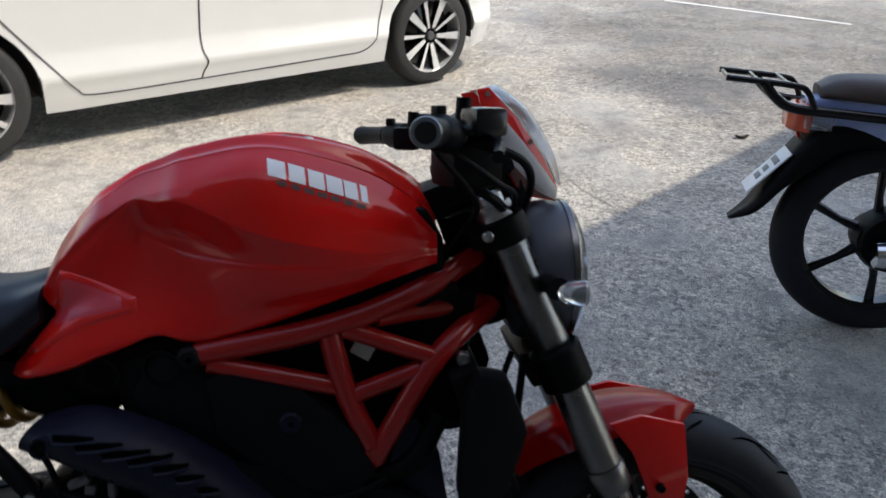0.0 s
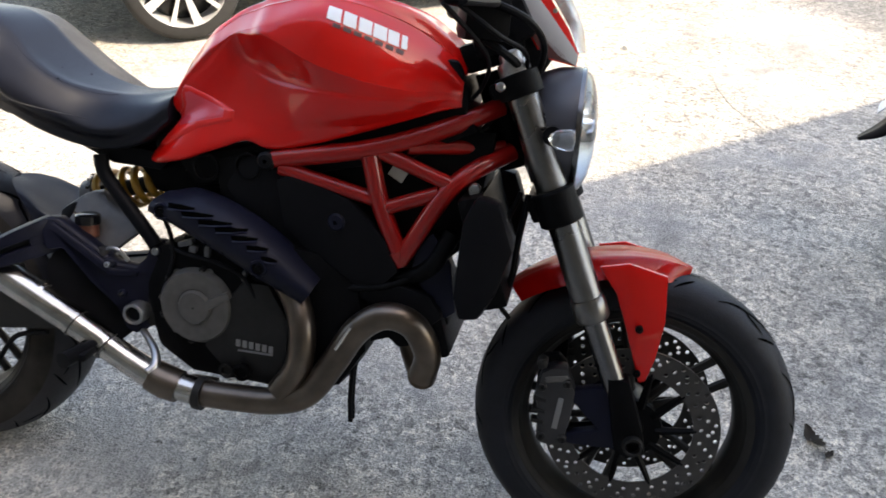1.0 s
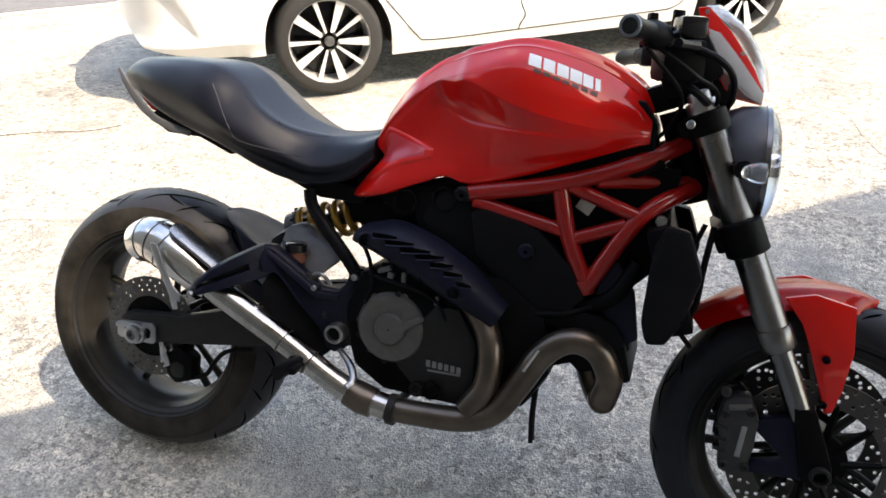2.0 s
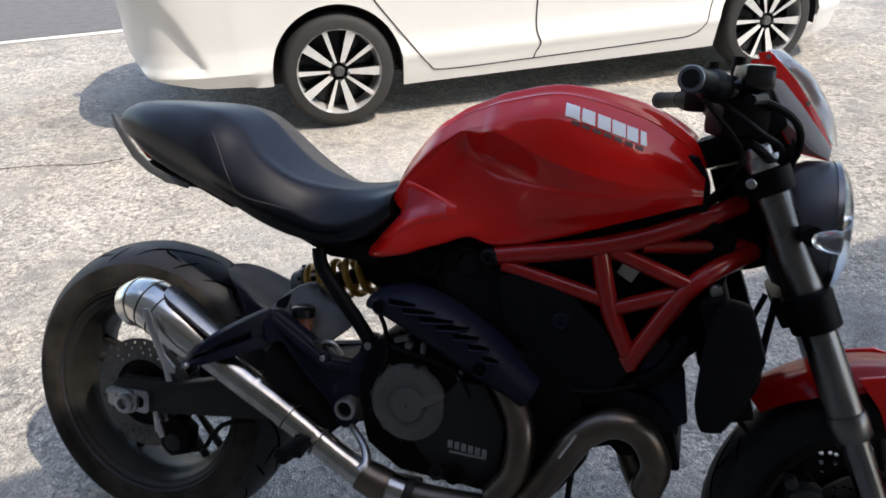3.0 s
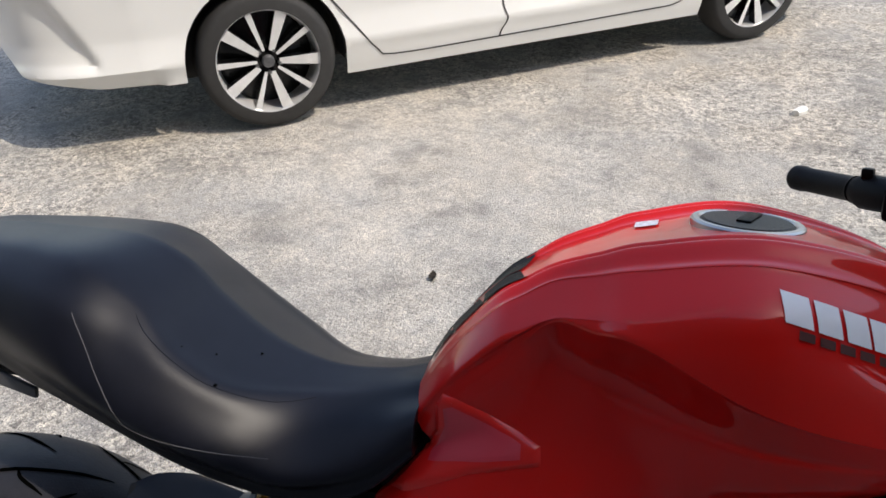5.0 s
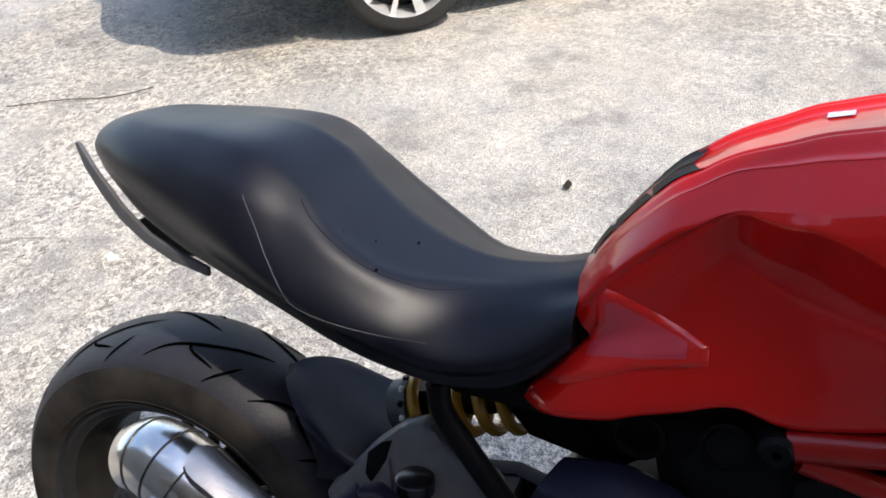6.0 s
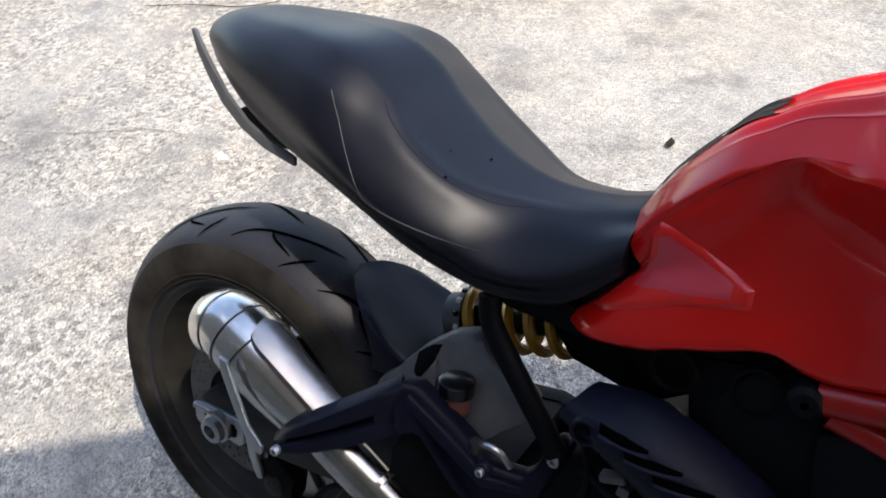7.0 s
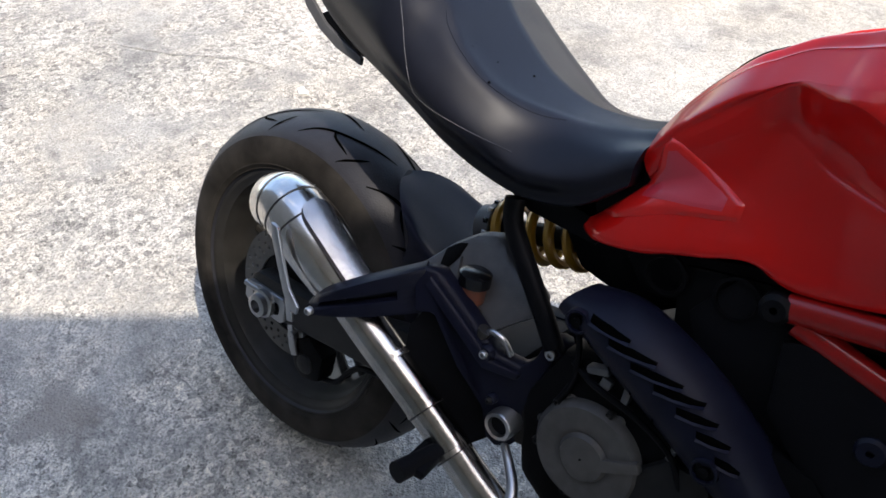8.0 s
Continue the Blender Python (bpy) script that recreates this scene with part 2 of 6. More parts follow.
def concrete():
    m = bpy.data.materials.new("weathered concrete")
    m.use_nodes = True
    nt, N = m.node_tree, m.node_tree.nodes
    b = N["Principled BSDF"]
    tc = N.new("ShaderNodeTexCoord")

    def noise_tex(scale, detail, rough=0.55):
        n = N.new("ShaderNodeTexNoise")
        n.inputs["Scale"].default_value, n.inputs["Detail"].default_value, n.inputs["Roughness"].default_value = scale, detail, rough
        nt.links.new(tc.outputs["Object"], n.inputs["Vector"])
        return n.outputs["Fac"]

    def ramp(fac, stops):
        r = N.new("ShaderNodeValToRGB")
        e = r.color_ramp.elements
        while len(e) < len(stops):
            e.new(0.5)
        for el, (p, c) in zip(e, stops):
            el.position, el.color = p, (*c, 1)
        nt.links.new(fac, r.inputs["Fac"])
        return r.outputs["Color"]

    def mix(a, bb, fac, mode="MIX"):
        x = N.new("ShaderNodeMix")
        x.data_type, x.blend_type = "RGBA", mode
        if isinstance(fac, float):
            x.inputs["Factor"].default_value = fac
        else:
            nt.links.new(fac, x.inputs["Factor"])
        nt.links.new(a, x.inputs["A"])
        nt.links.new(bb, x.inputs["B"])
        return x.outputs["Result"]

    def cells(scale):
        v = N.new("ShaderNodeTexVoronoi")
        v.inputs["Scale"].default_value = scale
        nt.links.new(tc.outputs["Object"], v.inputs["Vector"])
        c = N.new("ShaderNodeSeparateColor")
        nt.links.new(v.outputs["Color"], c.inputs[0])
        return c.outputs[0], v.outputs["Distance"]

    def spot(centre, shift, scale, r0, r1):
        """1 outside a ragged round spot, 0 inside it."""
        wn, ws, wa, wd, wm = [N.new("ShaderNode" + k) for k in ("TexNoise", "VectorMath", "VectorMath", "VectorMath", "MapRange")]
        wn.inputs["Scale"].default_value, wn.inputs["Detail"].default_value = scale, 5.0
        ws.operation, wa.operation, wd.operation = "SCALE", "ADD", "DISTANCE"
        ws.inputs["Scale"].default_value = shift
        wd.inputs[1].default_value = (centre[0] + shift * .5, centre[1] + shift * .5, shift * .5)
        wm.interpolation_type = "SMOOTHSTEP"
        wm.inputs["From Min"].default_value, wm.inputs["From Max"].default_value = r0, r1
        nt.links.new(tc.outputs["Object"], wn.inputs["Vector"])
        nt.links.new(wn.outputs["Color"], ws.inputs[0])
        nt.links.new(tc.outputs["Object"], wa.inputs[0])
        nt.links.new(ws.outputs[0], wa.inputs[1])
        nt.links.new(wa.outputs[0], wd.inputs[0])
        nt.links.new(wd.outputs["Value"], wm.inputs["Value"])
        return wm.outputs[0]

    def tint(a, value):
        x = N.new("ShaderNodeMix")
        x.data_type, x.blend_type = "RGBA", "MULTIPLY"
        x.inputs["Factor"].default_value = 1.0
        x.inputs["B"].default_value = (*value, 1)
        nt.links.new(a, x.inputs["A"])
        return x.outputs["Result"]

    # cement paste: wide pale and grey areas, smaller stains, warm dust
    patches = ramp(noise_tex(0.9, 6, 0.62), [(0.34, (0.40, 0.395, 0.38)), (0.5, (0.50, 0.488, 0.46)), (0.66, (0.57, 0.555, 0.525))])
    stains = ramp(noise_tex(3.4, 8, 0.7), [(0.36, (0.62, 0.618, 0.615)), (0.46, (0.93, 0.925, 0.915)), (0.56, (1.02, 1.01, 0.99)), (0.68, (1.16, 1.15, 1.13))])
    dust = ramp(noise_tex(2.1, 4, 0.6), [(0.40, (1.0, 1.0, 1.0)), (0.62, (1.03, 1.0, 0.96))])
    base = mix(mix(patches, stains, 1.0, "MULTIPLY"), dust, 1.0, "MULTIPLY")
    # darker grey, ragged areas in the far yard
    base = mix(tint(base, (0.60, 0.60, 0.61)), base, spot((3.6, 6.4), 2.8, 0.8, 2.0, 3.6))
    base = mix(tint(base, (0.70, 0.72, 0.76)), base, spot((1.5, 5.2), 1.2, 2.2, 0.25, 0.7))
    # aggregate laid bare where the skin has worn off
    big_id, big_d = cells(62)
    small_id, small_d = cells(230)
    agg = ramp(big_id, [(0.0, (0.50, 0.495, 0.49)), (0.2, (0.76, 0.75, 0.74)), (0.5, (1.0, 0.985, 0.97)), (0.8, (1.14, 1.115, 1.08)), (1.0, (1.38, 1.35, 1.30))])
    sand = ramp(small_id, [(0.0, (0.38, 0.38, 0.38)), (0.22, (0.76, 0.755, 0.75)), (0.6, (1.04, 1.03, 1.01)), (1.0, (1.28, 1.26, 1.22))])
    grit = ramp(noise_tex(120, 4, 0.68), [(0.35, (0.34, 0.34, 0.35)), (0.45, (0.84, 0.84, 0.84)), (0.56, (1.04, 1.035, 1.02)), (0.68, (1.18, 1.165, 1.13))])
    clumps = ramp(noise_tex(16, 7, 0.74), [(0.36, (0.72, 0.715, 0.71)), (0.48, (0.98, 0.98, 0.98)), (0.66, (1.14, 1.13, 1.10))])
    bare = mix(mix(mix(agg, sand, 0.9, "MULTIPLY"), grit, 0.9, "MULTIPLY"), clumps, 0.95, "MULTIPLY")
    skin = mix(mix(grit, clumps, 0.8, "MULTIPLY"), sand, 0.45, "MULTIPLY")
    worn = ramp(noise_tex(1.7, 8, 0.68), [(0.40, (0.15, 0.15, 0.15)), (0.50, (1, 1, 1))])
    calm = N.new("ShaderNodeMath")
    calm.operation = "MULTIPLY"
    lvl = N.new("ShaderNodeMapRange")
    lvl.inputs["To Min"].default_value = 0.40
    nt.links.new(spot((-1.0, 2.75), 1.0, 1.6, 0.6, 1.5), lvl.inputs["Value"])
    nt.links.new(worn, calm.inputs[0])
    nt.links.new(lvl.outputs[0], calm.inputs[1])
    col = mix(mix(base, skin, 0.62, "MULTIPLY"), mix(base, bare, 0.95, "MULTIPLY"), calm.outputs[0])
    # pits and dark crumbs
    pits = ramp(noise_tex(48, 3, 0.6), [(0.29, (0.34, 0.33, 0.32)), (0.34, (1.0, 1.0, 1.0))])
    col = mix(col, pits, 0.9, "MULTIPLY")
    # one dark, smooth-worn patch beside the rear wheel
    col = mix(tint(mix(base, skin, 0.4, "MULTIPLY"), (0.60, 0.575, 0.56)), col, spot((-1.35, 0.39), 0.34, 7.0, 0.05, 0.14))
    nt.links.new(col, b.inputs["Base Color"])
    b.inputs["Roughness"].default_value = 0.9
    b.inputs["Specular IOR Level"].default_value = 0.25
    bump = N.new("ShaderNodeBump")
    bump.inputs["Strength"].default_value, bump.inputs["Distance"].default_value = 1.0, 0.0042
    hm = N.new("ShaderNodeMath")
    hm.operation = "ADD"
    nt.links.new(noise_tex(70, 6, 0.7), hm.inputs[0])
    nt.links.new(small_d, hm.inputs[1])
    nt.links.new(hm.outputs[0], bump.inputs["Height"])
    nt.links.new(bump.outputs[0], b.inputs["Normal"])
    return m


CONCRETE = concrete()


def build_ground():
    bm = bmesh.new()
    s = [math.copysign(abs(k) ** 3, k) for k in np.linspace(-1, 1, 81)]
    rows = [[Vector((u * 120, v * 120 + 2, ground_height(u * 120, v * 120 + 2))) for v in s] for u in s]
    grid(bm, rows)
    bmesh.ops.recalc_face_normals(bm, faces=bm.faces)
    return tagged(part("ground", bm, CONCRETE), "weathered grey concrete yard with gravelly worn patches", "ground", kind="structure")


build_ground()


def crack(points, width, name="crack"):
    """A ragged dark joint lying on the concrete."""
    bm = bmesh.new()
    pts = catmull([(*p, 0) for p in points], 60)
    rows = []
    for i, p in enumerate(pts):
        d = (pts[min(i + 1, 59)] - pts[max(i - 1, 0)]).normalized()
        n = Vector((-d.y, d.x, 0))
        j = n * 0.012 * (noise.noise(p * 14) + 0.5 * noise.noise(p * 45))
        w = width * (0.35 + 0.9 * abs(noise.noise(p * 20 + Vector((3, 1, 0)))))
        rows.append([Vector((q.x, q.y, ground_height(q.x, q.y) + 0.003)) for q in (p + j - n * w, p + j + n * w)])
    grid(bm, rows)
    bmesh.ops.recalc_face_normals(bm, faces=bm.faces)
    return tagged(part(name, bm, CRACKMAT), "thin dark ragged crack running across the concrete", "crack", kind="structure")


CRACKMAT = mat("crack dirt", (0.30, 0.28, 0.25), 0.95, vary=0.4, scale=40)
crack([(0.56, 3.75), (0.62, 3.5), (0.70, 3.3), (0.83, 3.11), (0.90, 3.0), (0.97, 2.93)], 0.006)
crack([(-2.95, 1.2), (-2.69, 1.335), (-2.49, 1.48), (-2.3, 1.55)], 0.004)
crack([(-1.40, 0.60), (-1.225, 0.641), (-1.13, 0.655), (-1.096, 0.692), (-0.99, 0.723), (-0.85, 0.70)], 0.003)

ASPHALT = mat("grey asphalt", (0.13, 0.125, 0.12), 0.9, vary=0.3, scale=60, bump=0.4, bump_scale=120)
LINE = mat("worn white line", (0.62, 0.60, 0.56), 0.85, vary=0.2, scale=25)
CARWAY = pose(-2.031, 3.231, 0, 0, 0, 41.3)
ob = part("road", box(0, 8.4, .002, 60, 9.9, .004, 0), ASPHALT)
ob.matrix_world = CARWAY
tagged(ob, "grey asphalt lane beyond the concrete yard", "road", kind="structure")
ob = part("trim", box(-3.6, 3.33, .006, 9, .10, .006, 0), LINE)
ob.matrix_world = CARWAY
tagged(ob, "worn pale line at the edge of the concrete", "road line", kind="structure")
ob = part("trim", box(0, 0, .003, 1.8, .07, .005, 0), LINE)
ob.matrix_world = pose(3.0, 8.1, 0, 0, 0, -30)
tagged(ob, "worn pale line painted on the yard", "road line", kind="structure")

# the canopy whose edge shades the near part of the yard, high above
ROOF_Z = 3.8
roof_frame = pose(-0.04 + TO_SUN.x / TO_SUN.z * ROOF_Z, 2.12 + TO_SUN.y / TO_SUN.z * ROOF_Z, ROOF_Z, 0, 0, 47.0)
bm = box(-1.0, -2.2, 0.06, 13, 4.4, 0.12, 0.01)
ob = part("roof", bm, ROOFMAT)
ob.matrix_world = roof_frame
tagged(ob, "plain grey canopy roof sheltering the near yard", "roof", kind="structure")
# unseen wall added to keep bright horizon sky off the bike's near side
ob = part("sky_block_wall", box(0, -3.7, 5.5, 34, .25, 11.0, .01), SKYBLOCK)
tagged(ob, "unseen plain dark wall added behind to block the sky", "wall", kind="structure")

# ---- the red motorcycle, leaning on its side stand ----
YAW, LEANING = 7.4, 18.4
BIKE = pose(-0.970, 0.791, 0.002, 0, 0, YAW) @ pose(0, 0, 0, -LEANING, 0, 0)
bike = thing("motorcycle", BIKE, "red naked motorcycle with black seat leaning on its side stand", "motorcycle")
REAR = Vector((-0.012, 0, 0.320))
FRONT = Vector((1.446, 0.0, 0.277))


def side(fn):
    for s in (-1, 1):
        fn(s)


# fuel tank: skin over character lines, each a row of x, half widths and heights
COLS = (.53, .565, .615, .675, .76, .86, .98, 1.055, 1.086)
TANK_ROWS = [
    (0.535, (0, 0, 0, 0, 0, 0, 0, 0, 0), (0.815, 0.875, 0.932, 0.968, 0.998, 1.014, 0.995, 0.956, 0.918)),
    (0.538, (0.04, 0.05, 0.058, 0.066, 0.085, 0.095, 0.075, 0.065, 0.055), (0.813, 0.87, 0.927, 0.966, 0.997, 1.013, 0.989, 0.944, 0.908)),
    (0.541, (0.052, 0.062, 0.072, 0.08, 0.11, 0.122, 0.088, 0.074, 0.062), (0.809, 0.864, 0.918, 0.956, 0.981, 0.996, 0.966, 0.924, 0.897)),
    (0.545, (0.075, 0.085, 0.093, 0.102, 0.138, 0.155, 0.114, 0.095, 0.08), (0.8, 0.848, 0.895, 0.932, 0.956, 0.97, 0.94, 0.905, 0.885)),
    (0.550, (0.077, 0.086, 0.091, 0.1025, 0.147, 0.168, 0.138, 0.108, 0.090), (0.796, 0.840, 0.885, 0.933, 0.944, 0.935, 0.905, 0.888, 0.876)),
    (0.554, (0.079, 0.087, 0.0925, 0.1045, 0.152, 0.172, 0.149, 0.117, 0.097), (0.791, 0.832, 0.876, 0.929, 0.932, 0.895, 0.868, 0.866, 0.862)),
    (0.556, (0.0795, 0.087, 0.0925, 0.101, 0.147, 0.170, 0.150, 0.118, 0.098), (0.788, 0.828, 0.870, 0.922, 0.925, 0.887, 0.862, 0.862, 0.859)),
    (0.560, (0.0795, 0.086, 0.0915, 0.089, 0.114, 0.158, 0.149, 0.118, 0.098), (0.784, 0.818, 0.856, 0.897, 0.886, 0.862, 0.852, 0.857, 0.856)),
    (0.562, (0.079, 0.0855, 0.0905, 0.0865, 0.107, 0.153, 0.148, 0.117, 0.098), (0.782, 0.814, 0.850, 0.882, 0.861, 0.851, 0.847, 0.854, 0.854)),
    (0.565, (0.0775, 0.083, 0.088, 0.0885, 0.112, 0.154, 0.146, 0.117, 0.098), (0.774, 0.800, 0.828, 0.868, 0.847, 0.841, 0.840, 0.850, 0.851)),
    (0.553, (0.0745, 0.082, 0.089, 0.094, 0.113, 0.143, 0.137, 0.114, 0.097), (0.755, 0.778, 0.800, 0.816, 0.806, 0.808, 0.825, 0.846, 0.848)),
    (0.522, (0.078, 0.095, 0.104, 0.102, 0.116, 0.128, 0.121, 0.11, 0.094), (0.719, 0.736, 0.758, 0.785, 0.776, 0.786, 0.812, 0.838, 0.843)),
    (0.488, (0.062, 0.1, 0.113, 0.115, 0.113, 0.112, 0.105, 0.103, 0.088), (0.686, 0.689, 0.704, 0.732, 0.738, 0.762, 0.803, 0.83, 0.838)),
    (0.5, (0.03, 0.05, 0.06, 0.065, 0.07, 0.075, 0.075, 0.065, 0.055), (0.694, 0.7, 0.714, 0.742, 0.747, 0.771, 0.81, 0.834, 0.842)),
]


def with_corner(rows):
    """One more station just behind the scoop, where the flank is still round."""
    out = []
    for k, (x0, ys, zs) in enumerate(rows):
        y = ys[2] + (ys[3] - ys[2]) * .5
        if 4 <= k <= 10:
            y = (.0965 - .0075 * (k - 4) / 6) * .6 + y * .4
        low = zs[3] + (zs[4] - zs[3]) * .5
        if k >= len(rows) - 2:
            low = .7480 + (.010 if k == len(rows) - 1 else 0)
        out.append((x0, ys[:3] + (y, ys[3], ys[3] + (ys[4] - ys[3]) * .5) + ys[4:], zs[:3] + (zs[2] + (zs[3] - zs[2]) * .53, zs[3], low) + zs[4:]))
    return out


def with_ridges(rows):
    """Two fine ridges and the dips between them beside the channel on top of the tank."""
    w = (0, .2, .6, .9, 1, 1, 1, .9, .6, .2, 0)
    (c0, cy, cz), (x1, y1, z1), (x2, y2, z2) = rows[:3]

    def between(a, b, t, lift):
        return (a[0] + (b[0] - a[0]) * t, tuple(p + (q - p) * t for p, q in zip(a[1], b[1])), tuple(p + (q - p) * t + lift * k for p, q, k in zip(a[2], b[2], w)))
    centre, shoulder, edge = (c0, cy, tuple(z - .005 * k for z, k in zip(cz, w))), rows[1], rows[2]
    return [centre, between(rows[0], shoulder, .62, -.003), between(rows[0], shoulder, .76, .0035), between(rows[0], shoulder, .86, -.0005), between(rows[0], shoulder, .97, .0035), between(shoulder, edge, .45, -.0015), between(shoulder, edge, .85, .002), edge] + rows[3:]


COLS = COLS[:3] + (.645, .675, .715) + COLS[4:]
TANK_ROWS = with_ridges(with_corner(TANK_ROWS))


def tank_line(x0, ys, zs):
    """Slides the rear stations back or forth to the line's own rear end."""
    return [(x0 + (x - .53) * (.76 - x0) / .23 if x < .76 else x, y, z) for x, y, z in zip(COLS, ys, zs)]


tank = part("fuel_tank", loft([tank_line(*r) for r in TANK_ROWS], 110, 150), RED, bike, "glossy red sculpted fuel tank", angle=50)
part("tank_front_cover", plate([(1.05, .918), (1.072, .914), (1.096, .872), (1.100, .81), (1.06, .80), (1.05, .86)], -.088, .088, .010), PLASTIC, bike, "black cover at the front of the tank")
part("tank_base", plate([(.56, .700), (.70, .735), (.78, .765), (.90, .800), (1.0, .835), (1.08, .85), (1.12, .80), (1.0, .74), (.8, .69), (.6, .65)], -.092, .092, .008), BLACK, bike)
part("seat_nose", plate([(.50, .715), (.53, .775), (.575, .80), (.60, .76), (.58, .70), (.52, .69)], -.066, .066, .008), PLASTIC, bike)

SEAT_COLS = (-.093, -.075, -.030, .03, .11, .19, .25, .30, .36, .43, .50, .55)
# lines along the seat: middle, flat top, crease inside the rolled edge, roll, side, under edge, base, keel
SEAT_Y = [
    (0,) * 12,
    (.018, .028, .040, .055, .066, .080, .082, .086, .080, .046, .034, .036),
    (.026, .044, .062, .082, .098, .116, .110, .118, .110, .070, .058, .058),
    (.031, .054, .078, .103, .124, .145, .137, .139, .130, .102, .092, .085),
    (.034, .060, .087, .114, .138, .158, .164, .162, .154, .139, .118, .098),
    (.030, .055, .083, .106, .126, .140, .142, .138, .130, .122, .114, .097),
    (.022, .045, .070, .092, .106, .112, .112, .110, .108, .106, .104, .090),
    (.0,) * 12,
]
SEAT_Z = [
    (.905, .932, .946, .950, .951, .947, .924, .880, .838, .815, .817, .830),
    (.903, .929, .944, .946, .947, .939, .905, .860, .824, .807, .812, .826),
    (.900, .924, .936, .937, .936, .924, .893, .853, .819, .802, .804, .815),
    (.896, .917, .924, .921, .914, .893, .866, .834, .801, .782, .788, .808),
    (.890, .905, .906, .896, .875, .844, .815, .789, .764, .744, .758, .791),
    (.882, .888, .882, .862, .834, .806, .780, .757, .737, .724, .739, .775),
    (.876, .876, .862, .834, .803, .777, .752, .729, .711, .704, .722, .765),
    (.880, .880, .866, .838, .806, .781, .757, .734, .716, .708, .726, .768),
]
seat_lines = [list(zip(SEAT_COLS, y, z)) for y, z in zip(SEAT_Y, SEAT_Z)]
seat = part("seat", loft(seat_lines, 84, 72), VINYL, bike, "black vinyl two-level seat", angle=60)


def tyre_skin(R, half, rim_r, w):
    """Radius of a tyre's skin at the share w (-1 to 1) of its half width, and the lateral place."""
    c = math.sqrt(max(0.0, 1 - w * w))
    return rim_r + .026 + (R - rim_r - .026) * c ** 0.80, half * w


def tyre(centre, R, half, rim_r, parent, name, tread_mat, wall_mat):
    """Rounded crown, bulging sidewall with two moulded rings, and the bead on the rim's flange."""
    crown = [tyre_skin(R, half, rim_r, math.sin(radians(a)))[::-1] for a in np.linspace(-88, 88, 31)]
    wall = [(half * 1.0, rim_r + .024), (half * .985, rim_r + .018), (half * .995, rim_r + .0165), (half * .985, rim_r + .015), (half * .95, rim_r + .010), (half * .955, rim_r + .0085), (half * .93, rim_r + .007), (half * .86, rim_r + .001), (half * .70, rim_r - .004)]
    prof = [(-y, r) for y, r in wall[::-1]] + crown + wall
    ob = part(name, revolve(prof, 120, centre, close=True), tread_mat, parent, "worn black tyre with grooved tread", angle=40)
    ob.data.materials.append(wall_mat)
    for f in ob.data.polygons:
        if abs(f.center.y) > half * .90:
            f.material_index = 1
    return ob


def tread(centre, R, half, rim_r, parent, count):
    """Sipes curving over the crown of a tyre: thin dark inlays following its skin."""
    def skin(a, w):
        r, y = tyre_skin(R, half, rim_r, w)
        r += .0009
        return centre + Vector((r * math.cos(a), y * 1.004, r * math.sin(a)))
    for k in range(count):
        for s in (-1, 1):
            a0 = (k + (.5 if s > 0 else 0)) * 2 * math.pi / count
            for run, wide in (([(-.02, .03), (.08, .16), (.20, .33), (.36, .52), (.47, .76)], 1.0), ([(.30, .45), (.26, .56), (.15, .66)], .8), ([(.05, .46), (.09, .62), (.16, .84)], .8)):
                bm = bmesh.new()
                n = 16
                pts = catmull([(a, w, 0) for a, w in run], n)
                rows = []
                for i, p in enumerate(pts):
                    q = pts[min(i + 1, len(pts) - 1)] - pts[max(i - 1, 0)]
                    along, across = q.x * 1.1 * R, q.y * half
                    size = math.hypot(along, across)
                    wd = .0027 * wide * min(1.0, .25 + 3.0 * min(i, len(pts) - 1 - i) / n)
                    rows.append([skin(a0 + p.x * 1.1 - o * wd * across / size / R, s * (p.y + o * wd * along / size / half)) for o in (-1, 0, 1)])
                grid(bm, rows, flip=s < 0)
                part("sipe", bm, GROOVE, parent)


def cast_wheel(centre, rim_r, half, parent, pairs=5, phase=0.0):
    edge = [(half * 1.10, rim_r + .016), (half * 1.14, rim_r + .013), (half * 1.14, rim_r + .007), (half * 1.10, rim_r + .003), (half * 1.02, rim_r - .001), (half * .98, rim_r - .006), (half * .80, rim_r - .011), (half * .62, rim_r - .014), (half * .50, rim_r - .021), (half * .25, rim_r - .024)]
    prof = [(-y, r) for y, r in edge] + edge[::-1] + [(half * .6, rim_r - .004), (-half * .6, rim_r - .004)]
    w = part("rim", revolve(prof, 72, centre, close=True), WHEEL, parent, "black cast alloy rim")
    part("hub", revolve([(-.055, .02), (-.055, .042), (-.02, .05), (.02, .05), (.055, .042), (.055, .02)], 32, centre, close=True), WHEEL, w)
    for k in range(pairs):
        for o in (-0.13, 0.13):
            a = phase + k * 2 * math.pi / pairs
            d0 = Vector((math.cos(a + o * 1.6), 0, math.sin(a + o * 1.6)))
            d1 = Vector((math.cos(a + o), 0, math.sin(a + o)))
            c = Vector(centre)
            bm = tube([c + d0 * .040, c + d0 * .10, c + d1 * (rim_r - .022)], [.0115, .0075, .0095], 8)
            part("spoke", bm, WHEEL, w)
    return w


